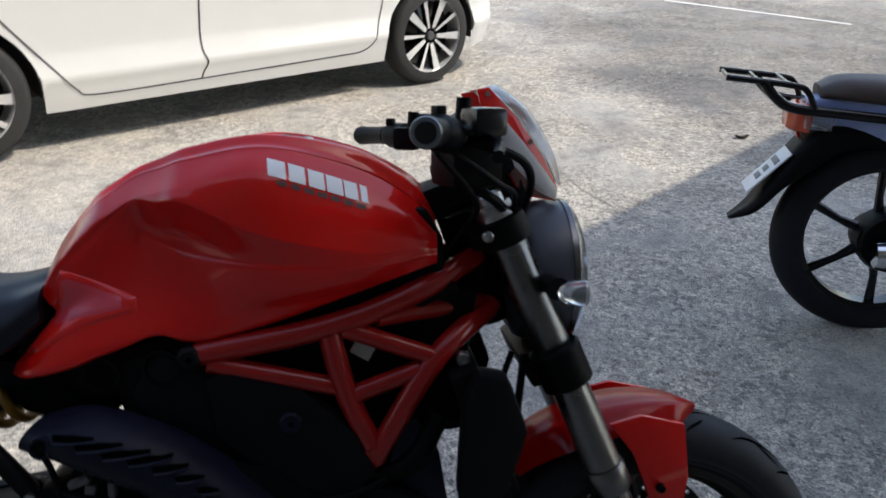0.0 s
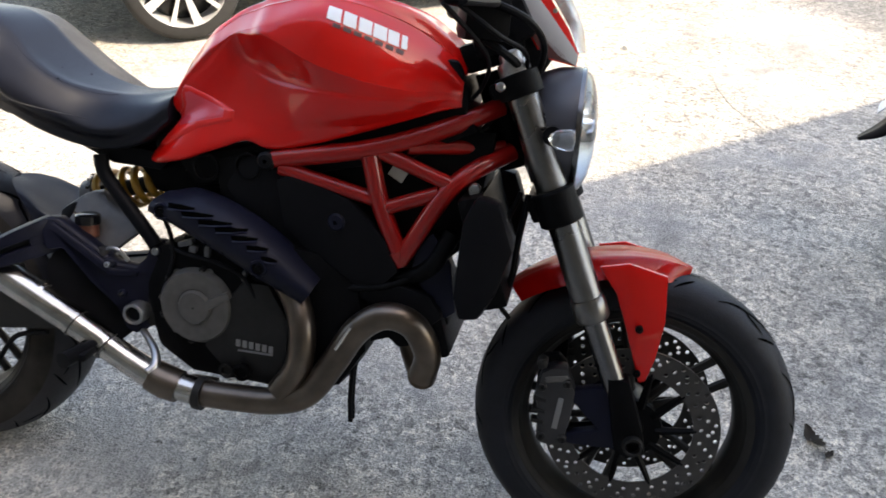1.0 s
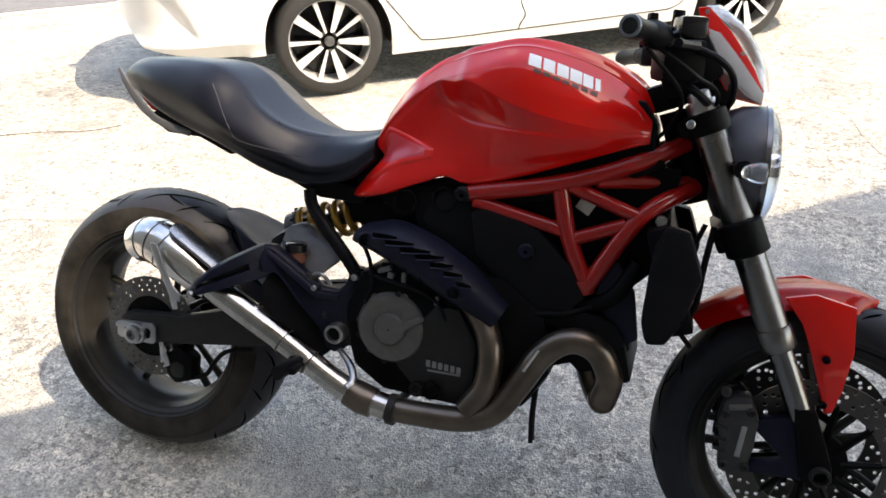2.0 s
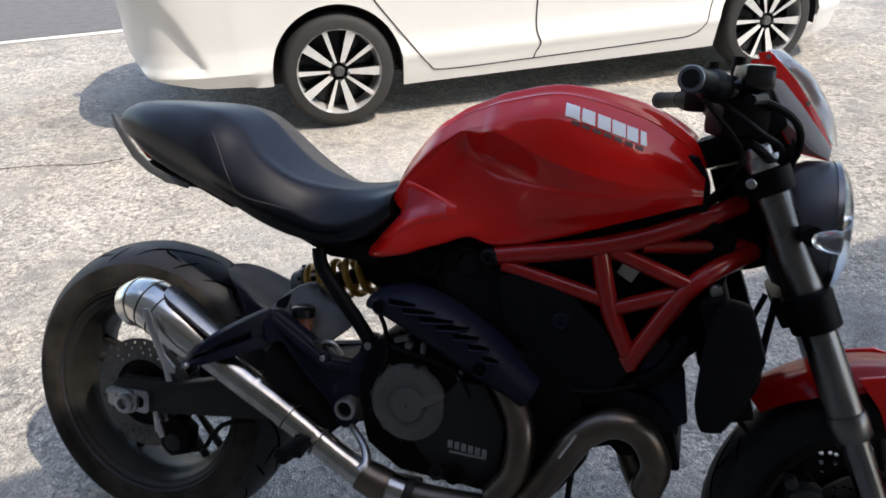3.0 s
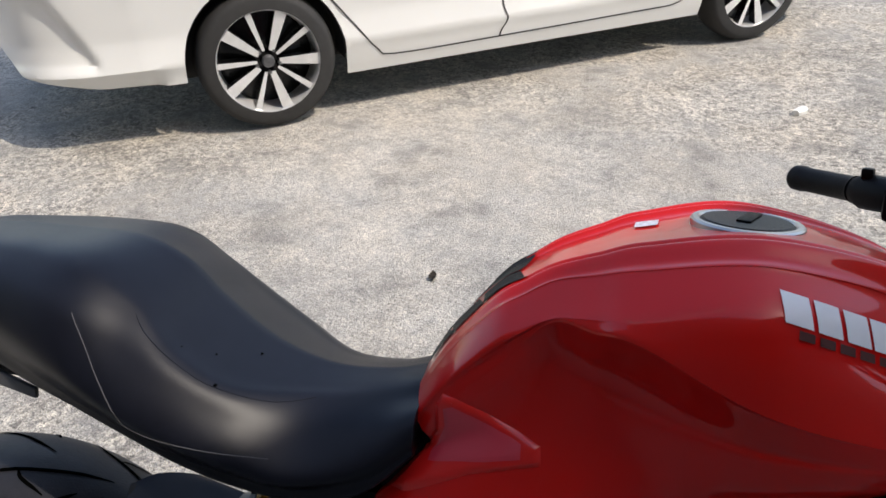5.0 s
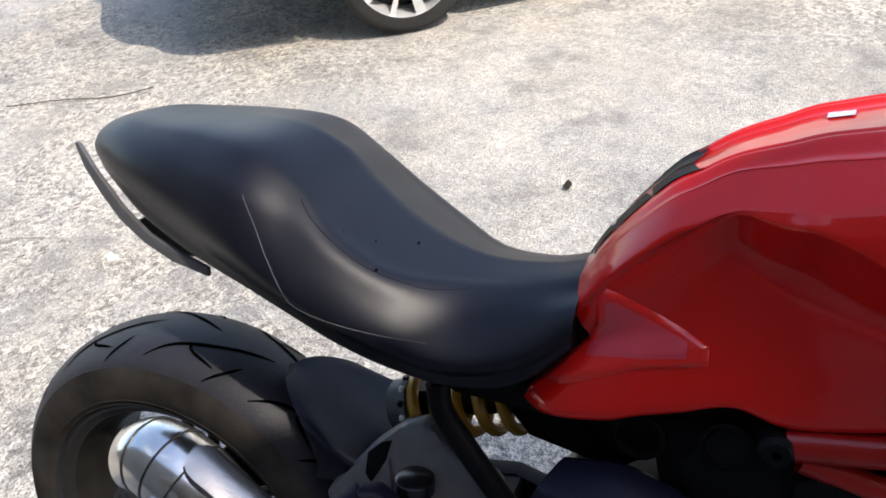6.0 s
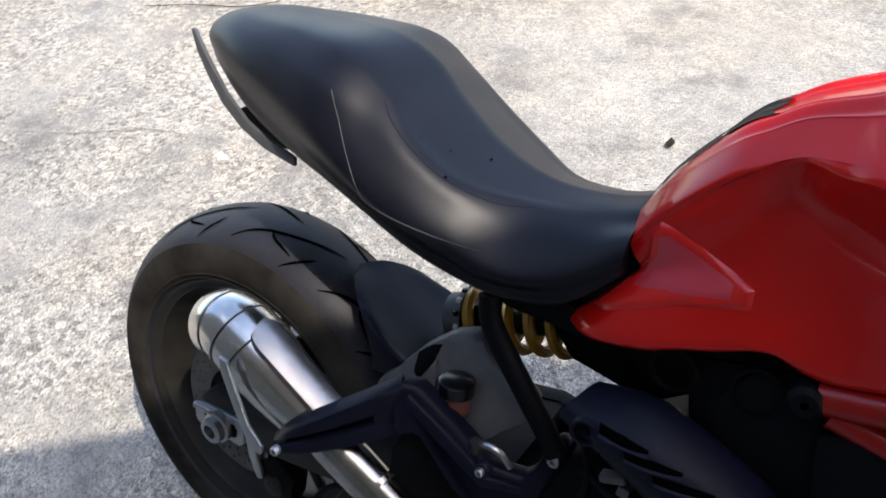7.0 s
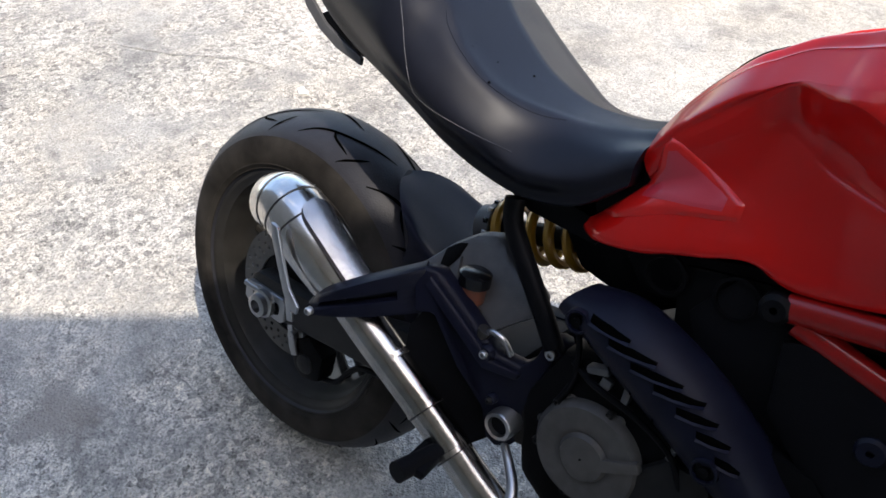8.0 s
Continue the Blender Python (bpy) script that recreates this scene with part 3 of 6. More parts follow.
rear_wheel = part("rear_wheel", revolve([(-.012, .004), (-.012, .02), (.012, .02), (.012, .004)], 24, REAR, close=True), WHEEL, bike, "rear wheel with wide dusty tyre")
tread(REAR, .322, .090, .222, tyre(REAR, .322, .090, .222, rear_wheel, "tyre", TREAD, DUSTY), 11)
cast_wheel(REAR, .216, .070, rear_wheel, phase=0.35)
front_wheel = part("front_wheel", revolve([(-.012, .004), (-.012, .02), (.012, .02), (.012, .004)], 24, FRONT, close=True), WHEEL, bike, "front wheel with twin drilled brake discs")
tread(FRONT, .300, .060, .222, tyre(FRONT, .300, .060, .222, front_wheel, "tyre", RUBBER, RUBBER), 10)
cast_wheel(FRONT, .216, .045, front_wheel, phase=0.62)


def drilled_disc(centre, r0, r1, y, rows, name, material, parent, thick=0.0045, scallop=0.0, hole=0.0042):
    """A ring with real holes, drilled along slanted rows."""
    bm = bmesh.new()
    edges = []

    def loop(cx, cz, r, n, ph=0.0, wave=0.0):
        vs = [bm.verts.new((cx + (r + wave * math.cos(8 * a * 1.0)) * math.cos(a + ph), 0, cz + (r + wave * math.cos(8 * a * 1.0)) * math.sin(a + ph))) for a in [k * 2 * math.pi / n for k in range(n)]]
        edges.extend(bm.edges.new((vs[k], vs[(k + 1) % n])) for k in range(n))
    loop(0, 0, r1, 96, wave=scallop)
    loop(0, 0, r0, 64)
    for count, r, ph in rows:
        for k in range(count):
            a = ph + k * 2 * math.pi / count
            loop(r * math.cos(a), r * math.sin(a), hole, 7)
    bmesh.ops.triangle_fill(bm, use_beauty=True, use_dissolve=False, edges=edges)
    g = bmesh.ops.extrude_face_region(bm, geom=list(bm.faces))
    bmesh.ops.translate(bm, verts=[v for v in g["geom"] if isinstance(v, bmesh.types.BMVert)], vec=(0, thick, 0))
    bmesh.ops.recalc_face_normals(bm, faces=bm.faces)
    bmesh.ops.translate(bm, verts=bm.verts, vec=(centre.x, y - thick / 2, centre.z))
    return part(name, bm, material, parent, "steel brake disc drilled with small round holes")


ROWS3 = [(30, .152, 0.0), (30, .139, 0.07), (30, .126, 0.14), (15, .146, 0.12)]
for s in (-1, 1):
    d = drilled_disc(FRONT, .112, .160, s * .068, ROWS3, "brake_disc", DISC, front_wheel)
    part("disc_carrier", revolve([(s * .056, .025), (s * .056, .058), (s * .066, .056), (s * .066, .025)], 40, FRONT, close=True), BLACK, d)
    for k in range(10):
        a = k * math.pi / 5
        p0 = FRONT + Vector((math.cos(a) * .045, s * .062, math.sin(a) * .045))
        p1 = FRONT + Vector((math.cos(a + .12) * .118, s * .066, math.sin(a + .12) * .118))
        part("carrier_arm", tube([p0, p1], [.0085, .0055], 6), BLACK, d)
drilled_disc(REAR, .075, .122, -.080, [(28, .113, 0), (28, .101, .1), (28, .089, .05)], "brake_disc", DISCDARK, rear_wheel, hole=.0038)
part("disc_carrier", revolve([(-.079, .03), (-.079, .082), (-.07, .08), (-.06, .05), (-.06, .03)], 40, REAR, close=True), BLACK, rear_wheel)

# front fork, clamps and fender
FORK_TOP, FORK_END = Vector((1.152, 0, .945)), Vector((1.437, 0, .300))


def fork_at(z, y=0.0):
    u = (FORK_TOP.z - z) / (FORK_TOP.z - FORK_END.z)
    p = FORK_TOP.lerp(FORK_END, u)
    return Vector((p.x, y * (1 - max(0.0, z - .70) * .9), p.z))


FORK_Y = .106
for s in (-1, 1):
    y = s * FORK_Y
    leg = part("fork_leg", tube([fork_at(.905, y), fork_at(.515, y)], .0275, 24), FORKSILVER, bike, "silver upside-down fork tube")
    part("dust_seal", tube([fork_at(.535, y), fork_at(.530, y), fork_at(.500, y), fork_at(.495, y)], [.029, .031, .031, .027], 24), FORKSILVER, leg)
    part("stanchion", tube([fork_at(.500, y), fork_at(.375, y)], .0215, 20), CHROME_DARK, leg, "chrome inner fork tube")
    part("fork_cap", tube([fork_at(.936, y), fork_at(.932, y), fork_at(.920, y), fork_at(.919, y), fork_at(.900, y)], [.016, .020, .020, .027, .028], 16), ALU, leg, "bare alloy fork cap")
    bm = plate([(1.385, .400), (1.425, .395), (1.462, .300), (1.470, .262), (1.440, .245), (1.415, .262), (1.400, .33)], y - .022, y + .022, .006)
    foot = part("axle_clamp", bm, BLACK, leg)
    bm = plate([(1.440, .255), (1.330, .252), (1.328, .272), (1.385, .288), (1.330, .338), (1.335, .360), (1.400, .375), (1.440, .320)], y + s * -.004 - .012, y - s * .004 + .012, .004)
    part("caliper_bracket", bm, BLUEBLACK, leg)
    part("axle_nut", revolve([(y + s * .022, .012), (y + s * .022, .0185), (y + s * .034, .017), (y + s * .034, .0125), (y + s * .018, .011)], 24, FRONT), DARKCASE, leg)
    # brake caliper gripping the disc behind the leg
    bm = plate([(1.272, .385), (1.290, .398), (1.318, .400), (1.336, .356), (1.333, .300), (1.326, .252), (1.300, .243), (1.275, .247), (1.273, .300), (1.264, .345)], s * .078, s * .118, .009)
    cal = part("brake_caliper", bm, CALIPER, bike, "dark grey radial brake caliper")
    bm = plate([(1.268, .400), (1.300, .408), (1.318, .39), (1.318, .262), (1.285, .252), (1.262, .30)], s * .052, s * .074, .006)
    part("caliper_half", bm, BLACK, cal)
    for xx, zz in ((1.283, .262), (1.322, .262), (1.276, .360), (1.320, .372)):
        bolt(cal, xx, s * .117, zz, .0085, .007, DARKCASE)
    for k in range(3):
        part("fin", box(1.274, s * .110, .290 + k * .022, .024, .020, .007, .002, (0, 6, 0)), DARKCASE, cal)
    part("bridge", box(1.300, s * .112, .378, .040, .016, .012, .003, (0, -12, 0)), CASE, cal)
    part("banjo", revolve([(s * .10, .010), (s * .122, .010), (s * .124, .007), (s * .124, .001)], 14, (1.272, 0, .405)), DARKCASE, cal)
    part("lettering", box(1.309, s * .1195, .312, .010, .002, .062, .001, (0, 6, 0)), GREY_MARK, cal)
for z, hh, name in ((.884, .040, "top_clamp"), (.690, .062, "lower_clamp")):
    bm = bmesh.new()
    c = fork_at(z)
    tilt = math.degrees(math.atan2(FORK_END.x - FORK_TOP.x, FORK_TOP.z - FORK_END.z))
    box(c.x - .012, 0, c.z - .004, .075, .205, hh * .7, .008, (0, -tilt, 0), bm=bm)
    for s in (-1, 1):
        d = (FORK_END - FORK_TOP).normalized() * hh * .5
        p = fork_at(z, s * FORK_Y)
        tube([p - d, p - d * .9, p + d * .9, p + d], [.034, .038, .038, .034], 24, bm=bm)
    part(name, bm, BLACK, bike, "black fork clamp")
part("steering_head", tube([(1.125, 0, .90), (1.185, 0, .735)], .034, 20), BLACK, bike)
for s in (-1, 1):
    bolt(bike, 1.152, s * .126, .880, .008, .006)


def fender():
    bm = bmesh.new()
    rows = []
    n = 30
    for i in range(n):
        u = i / (n - 1)
        a = radians(76.5 + u * 60)         # from the front beak over the top to the rear edge
        R = float(np.interp(u, (0, .15, .5, 1), (.314, .322, .330, .346)))
        half = float(np.interp(u, (0, .06, .16, .4, .75, 1), (.008, .030, .060, .080, .074, .050)))
        row = []
        for j in range(17):
            v = j / 8 - 1
            ridge = .010 * max(0, 1 - abs(abs(v) - .55) / .18)
            drop = .034 * abs(v) ** 2.6
            row.append(FRONT + Vector(((R - drop + ridge * .5) * math.cos(a), v * half, (R - drop + ridge * .5) * math.sin(a))))
        rows.append(row)
    grid(bm, rows)
    bmesh.ops.solidify(bm, geom=list(bm.faces), thickness=.004)
    for s in (-1, 1):
        # side skirt between the fork leg and the tyre, reaching down to the axle
        o = [(1.350, .585), (1.40, .597), (1.468, .582), (1.474, .50), (1.468, .425), (1.458, .380), (1.446, .374), (1.430, .42), (1.405, .49), (1.385, .54)]
        k = plate(o, s * .074, s * .084, .004)
        for v in k.verts:
            v.co.y += s * (.010 - abs(v.co.z - .5) * .12)
        me = bpy.data.meshes.new("tmp")
        k.to_mesh(me)
        k.free()
        bm.from_mesh(me)
        bpy.data.meshes.remove(me)
    bmesh.ops.recalc_face_normals(bm, faces=bm.faces)
    return part("front_fender", bm, RED, bike, "glossy red front fender", angle=45)


front_fender = fender()
for s in (-1, 1):
    bolt(front_fender, 1.432, s * .090, .482, .007, .005, BLACK)
    bolt(front_fender, 1.440, s * .082, .395, .007, .005, BLACK)

# trellis frame, red tubes
T = .0165
for s in (-1, 1):
    runs = [
        [(.757, .108, .719), (.935, .112, .756), (1.06, .095, .800), (1.15, .045, .842)],
        [(.770, .107, .706), (.955, .104, .664)],
        [(.935, .111, .745), (.958, .105, .655), (.999, .100, .562)],
        [(.999, .100, .562), (1.085, .106, .705), (1.175, .040, .765)],
        [(.955, .110, .752), (1.083, .107, .706)],
        [(.965, .104, .652), (1.062, .107, .690)],
        [(1.00, .105, .765), (1.16, .040, .770)],
    ]
    for k, r in enumerate(runs):
        pts = [(x, s * y, z) for x, y, z in r]
        part("frame_tube", tube(pts, T if k in (0, 2, 3) else T * .82, 16, n=24 if len(pts) > 2 else None), RED_FRAME, bike, "red painted frame tube")
    part("frame_boss", revolve([(s * .085, .004), (s * .085, .017), (s * .122, .017), (s * .127, .012), (s * .127, .004)], 20, (.748, 0, .716)), PLASTIC, bike)
    part("frame_foot", tube([(.99, s * .10, .575), (1.002, s * .10, .548)], [.020, .014], 12), RED_FRAME, bike)
    bolt(bike, 1.122, s * .106, .703, .011, .010, ALU)
part("warning_label", box(.985, -.085, .720, .030, .002, .040, .0008, (0, 30, 0)), mat("pale label", (.45, .46, .42), .6), bike, "small pale warning label")

# engine: crankcase, cylinders, covers
part("crankcase", plate([(.50, .44), (.53, .33), (.60, .285), (.82, .275), (.90, .30), (.95, .38), (.93, .50), (.85, .56), (.66, .58), (.54, .54)], -.125, .125, .02), BLACK, bike, "black engine block")
part("rear_cylinder", box(.735, 0, .63, .17, .20, .20, .02, (0, -12, 0)), BLACK, bike)
part("front_cylinder", box(.97, 0, .47, .22, .18, .15, .02, (0, -20, 0)), BLACK, bike)
part("cylinder_head", plate([(.66, .66), (.70, .725), (.76, .71), (.86, .66), (.93, .60), (.90, .54), (.80, .55), (.70, .60)], -.105, .105, .012), PLASTIC, bike)
part("belt_cover", plate([(.765, .685), (.80, .700), (.90, .665), (.97, .60), (1.00, .54), (.96, .50), (.86, .53), (.78, .60)], -.118, -.08, .008), PLASTIC, bike)
for x, z, r in ((.881, .620, .016),):
    part("plug", revolve([(-.10, .004), (-.125, .004), (-.125, r * .8), (-.121, r), (-.09, r)], 20, (x, 0, z)), BLUEBLACK, bike)
CX, CZ = .616, .428
clutch = part("clutch_cover", revolve([(-.10, .075), (-.128, .075), (-.139, .068), (-.141, .042), (-.138, .034), (-.145, .030), (-.146, .002)], 48, (CX, 0, CZ)), CASE, bike, "round grey clutch cover")
part("cover_rib", plate([(CX - .004, CZ - .012), (CX + .008, CZ + .008), (CX + .066, CZ + .040), (CX + .074, CZ + .028), (CX + .016, CZ - .010)], -.132, -.145, .004), CASE, clutch)
part("hub_ring", revolve([(-.139, .021), (-.145, .020), (-.145, .015), (-.139, .014)], 32, (CX, 0, CZ - .012), close=True), CASE, clutch)
for a in (15, 70, 125, 175, 230, 285):
    part("lug", revolve([(-.10, .008), (-.126, .008), (-.128, .006), (-.128, .001)], 12, (CX + .072 * math.cos(radians(a)), 0, CZ + .072 * math.sin(radians(a)))), CASE, clutch)
part("alternator_cover", plate([(.63, .35), (.68, .30), (.76, .285), (.796, .32), (.80, .42), (.76, .49), (.71, .49), (.67, .44)], -.11, -.134, .008), DARKCASE, bike, "dark engine side cover")
part("oil_cap", revolve([(-.130, .014), (-.147, .018), (-.149, .012), (-.143, .010), (-.143, .001)], 20, (.713, 0, .312)), BLACK, bike)
part("oil_window", revolve([(-.130, .010), (-.143, .015), (-.143, .010), (-.137, .009), (-.137, .001)], 20, (.680, 0, .308)), DARKCASE, bike)
for k in range(6):
    part("lettering", box(.702 + k * .013, -.1355, .367 - k * .001, .009, .002, .014, .0006), GREY_MARK, bike)
part("lettering", box(.736, -.1355, .352, .070, .002, .004, .0006), GREY_MARK, bike)
for x, z, sx, sz, turn in ((.598, .550, .030, .010, -20), (.612, .540, .014, .014, 10), (.640, .538, .010, .022, 0), (.712, .500, .008, .020, 10)):
    part("connector", box(x, -.128, z, sx, .016, sz, .003, (0, turn, 0)), CASTGREY, bike, "dull metal sensor connector")
for run in ([(.56, -.12, .535), (.60, -.135, .530), (.66, -.135, .520), (.71, -.135, .500), (.735, -.13, .46)], [(.585, -.11, .555), (.63, -.12, .548), (.68, -.12, .535), (.73, -.12, .50), (.76, -.12, .45)], [(.53, -.10, .60), (.56, -.12, .56), (.57, -.13, .52), (.56, -.13, .48)]):
    part("wire", tube(run, .0045, 8, n=24), PLASTIC, bike)
part("stand_stop", box(.605, -.10, .240, .065, .05, .040, .010), BLACK, bike)
part("oil_line", tube([(.80, -.10, .52), (.88, -.115, .500), (.96, -.115, .505), (1.03, -.10, .53)], .007, 10, n=24), BLACK, bike)
part("engine_brace", plate([(.86, .500), (.96, .470), (1.06, .440), (1.085, .462), (1.06, .500), (.98, .52), (.90, .53)], -.085, -.115, .008), PLASTIC, bike)
part("side_bracket", plate([(1.015, .535), (1.03, .600), (1.055, .615), (1.09, .560), (1.105, .470), (1.085, .455), (1.05, .50)], -.085, -.10, .005), BLUEBLACK, bike)
for x, z in ((.626, .690), (.707, .700)):
    part("port_ring", revolve([(-.102, .026), (-.107, .026), (-.108, .022), (-.102, .020)], 28, (x, 0, z), close=True), BLACK, bike)
for a in range(0, 360, 60):
    bolt(clutch, CX + .074 * math.cos(radians(a + 20)), -.127, CZ + .074 * math.sin(radians(a + 20)), .006, .007, DARKCASE)

part("airbox", plate([(.56, .672), (.62, .645), (.80, .66), (.96, .58), (1.06, .54), (1.12, .60), (1.15, .80), (.98, .79), (.80, .74), (.60, .70)], -.074, .074, .01), BLACK, bike, "black airbox inside the frame")
part("electrics_box", plate([(.43, .70), (.50, .62), (.60, .60), (.68, .66), (.66, .72), (.52, .69)], -.05, .06, .01), BLACK, bike)
part("engine_mount", plate([(.98, .56), (1.03, .57), (1.09, .48), (1.07, .40), (1.0, .38), (.93, .44)], -.09, .09, .01), BLACK, bike)
for yy in (-.085, -.07):
    part("drain_hose", tube([(.945, yy, .45), (.925, yy - .02, .38), (.918, yy - .025, .29), (.920, yy - .025, .225)], .005, 8, n=14), PLASTIC, bike)
# radiator with its shrouds
rad = part("radiator", box(1.150, 0, .60, .045, .30, .20, .008, (0, -18, 0)), BLACK, bike, "black radiator with plastic shrouds")
for s in (-1, 1):
    bm = plate([(1.115, .66), (1.135, .705), (1.175, .698), (1.204, .62), (1.180, .54), (1.155, .492), (1.120, .488), (1.108, .53)], s * .135, s * .185, .012)
    part("shroud", bm, PLASTIC, rad)
part("radiator_hose", tube([(1.09, -.10, .62), (1.06, -.105, .56), (1.02, -.095, .53), (.97, -.085, .52)], .016, 12, n=16), BLACK, bike)
part("oil_cooler", box(1.075, 0, .43, .03, .22, .10, .008, (0, -15, 0)), BLACK, bike)
part("cable", tube([(1.215, -.085, .70), (1.205, -.095, .62), (1.200, -.09, .55), (1.185, -.075, .51)], .006, 8, n=20), PLASTIC, bike)
part("cable", tube([(1.20, -.07, .70), (1.16, -.08, .58), (1.175, -.075, .50), (1.20, -.06, .46)], .005, 8, n=20), PLASTIC, bike)

# exhaust
EX = [(1.052, -.10, .335), (1.062, -.115, .39), (1.035, -.13, .447), (.985, -.14, .463), (.935, -.145, .430), (.893, -.15, .360), (.850, -.155, .297), (.790, -.16, .272), (.70, -.165, .268), (.620, -.168, .270)]
exhaust = part("exhaust_header", tube(EX, .0255, 20, n=60), BURNT, bike, "heat-stained steel exhaust header pipe")
part("exhaust_elbow", tube([(1.052, -.10, .34), (1.045, -.06, .325), (1.02, -.03, .36), (1.0, -.02, .42)], .028, 16, n=20), BURNT, bike)
EX2 = [(.60, -.06, .59), (.66, -.085, .585), (.745, -.105, .535), (.805, -.125, .475), (.833, -.15, .42), (.828, -.155, .345), (.795, -.16, .292)]
part("exhaust_header", tube(EX2, .0255, 20, n=50), BURNT, bike, "heat-stained steel exhaust header pipe")
for a, b in (((.905, .40), (.930, .445)), ((.808, .330), (.833, .385))):
    part("weld_seam", rod((a[0], -.175, a[1]), (b[0], -.171, b[1]), .003, 6), STEEL, exhaust)
mid = part("link_pipe", tube([(.630, -.168, .270), (.560, -.172, .287), (.500, -.176, .318), (.430, -.180, .362), (.360, -.184, .405), (.28, -.188, .452), (.205, -.190, .498)], [.026, .027, .026, .026, .028, .030, .031], 20, n=50), LINKPIPE, bike, "bright stainless exhaust link pipe")
part("pipe_clamp", tube([(.600, -.170, .275), (.575, -.171, .281), (.545, -.173, .294)], [.031, .033, .031], 20), BURNT, mid)
part("pipe_clamp", tube([(.650, -.168, .268), (.635, -.168, .269)], .032, 20), DARKCASE, mid)
for u in ((.455, .346), (.395, .384), (.325, .4255), (.265, .462)):
    part("weld_ring", tube([(u[0] + .003, -.182, u[1] - .002), (u[0] - .003, -.182, u[1] + .002)], .0312 if u[0] < .35 else .0285, 24), LINKPIPE, mid)
    part("seam", tube([(u[0] + .0055, -.182, u[1] - .0035), (u[0] + .003, -.182, u[1] - .002)], .0305 if u[0] < .35 else .0277, 24), DISC, mid)
CAN = [(.235, -.188, .480), (.195, -.190, .506), (.150, -.190, .536), (.110, -.187, .556), (.075, -.181, .561), (.046, -.175, .551)]
bm = tube(CAN, [.036, .043, .049, .050, .048, .045], 28, n=30)
can = part("silencer", bm, STEEL, bike, "short polished steel silencer")
q = catmull(CAN, 30)
part("silencer_mouth", tube([q[-1] + (q[-1] - q[-2]).normalized() * k for k in (.0005, .002)], .038, 24), BLACK, can)
for u in (.125, .098, .070):
    k = min(range(30), key=lambda i: abs(q[i].x - u))
    part("weld_ring", tube([q[k - 1].lerp(q[k], .6), q[k]], .0512 if u > .08 else .0492, 28), STEEL, can)
    part("seam", tube([q[k - 1].lerp(q[k], .25), q[k - 1].lerp(q[k], .55)], .0506 if u > .08 else .0487, 28), DISC, can)
gp = catmull([(.148, -.188, .560), (.175, -.190, .547), (.210, -.190, .526), (.248, -.189, .502), (.282, -.187, .481)], 16)
# the darker, larger copy underneath draws the shadow gap around the plate
for lift, rims, material, name in ((.0520, (102, 90, 78, 66, 56, 46, 36), DISC, "gap_shade"), (.0545, (96, 86, 76, 68, 60, 52, 44), SATIN, "heat_guard")):
    guard = bmesh.new()
    rows = []
    for i, p in enumerate(gp):
        rr = lift - .009 - .006 * i / 15
        w = (.55, .85, .97)[i] if i < 3 else 1
        row = []
        for a in rims:
            a = 62 + (a - 62) * w
            flat = rr * (1.02 + .35 * (1 / math.cos(radians(max(a, 26) - 62)) - 1))
            row.append(Vector((p.x, p.y - flat * math.cos(radians(a)), p.z + flat * math.sin(radians(a)))))
        rows.append(row)
    grid(guard, rows)
    bmesh.ops.solidify(guard, geom=list(guard.faces), thickness=.002)
    bmesh.ops.recalc_face_normals(guard, faces=guard.faces)
    part(name, guard, material, can, "satin polished plate along the silencer" if name == "heat_guard" else "", angle=20)
part("bracket", plate([(.130, .574), (.144, .572), (.160, .530), (.178, .490), (.200, .470), (.198, .456), (.186, .458), (.192, .440), (.180, .438), (.172, .470), (.150, .515), (.134, .552)], -.250, -.256, .0025), ALU, can, "pale alloy silencer bracket")
shield = part("heat_shield", loft([
    [(.540, -.105, .594), (.60, -.125, .576), (.68, -.130, .543), (.75, -.130, .507), (.828, -.135, .470)],
    [(.535, -.128, .597), (.60, -.150, .579), (.68, -.157, .545), (.75, -.157, .508), (.832, -.155, .471)],
    [(.528, -.140, .606), (.605, -.166, .600), (.69, -.172, .572), (.765, -.172, .532), (.846, -.164, .488)],
    [(.535, -.136, .625), (.612, -.161, .627), (.70, -.162, .603), (.775, -.160, .560), (.853, -.152, .502)],
    [(.550, -.100, .638), (.62, -.112, .650), (.71, -.118, .622), (.79, -.116, .572), (.857, -.118, .513)],
    [(.555, -.080, .628), (.62, -.086, .640), (.71, -.094, .612), (.79, -.094, .562), (.850, -.10, .505)],
], 40, 20, mirror=False), BLUEBLACK, bike, "blue-black slotted exhaust heat shield", angle=60)


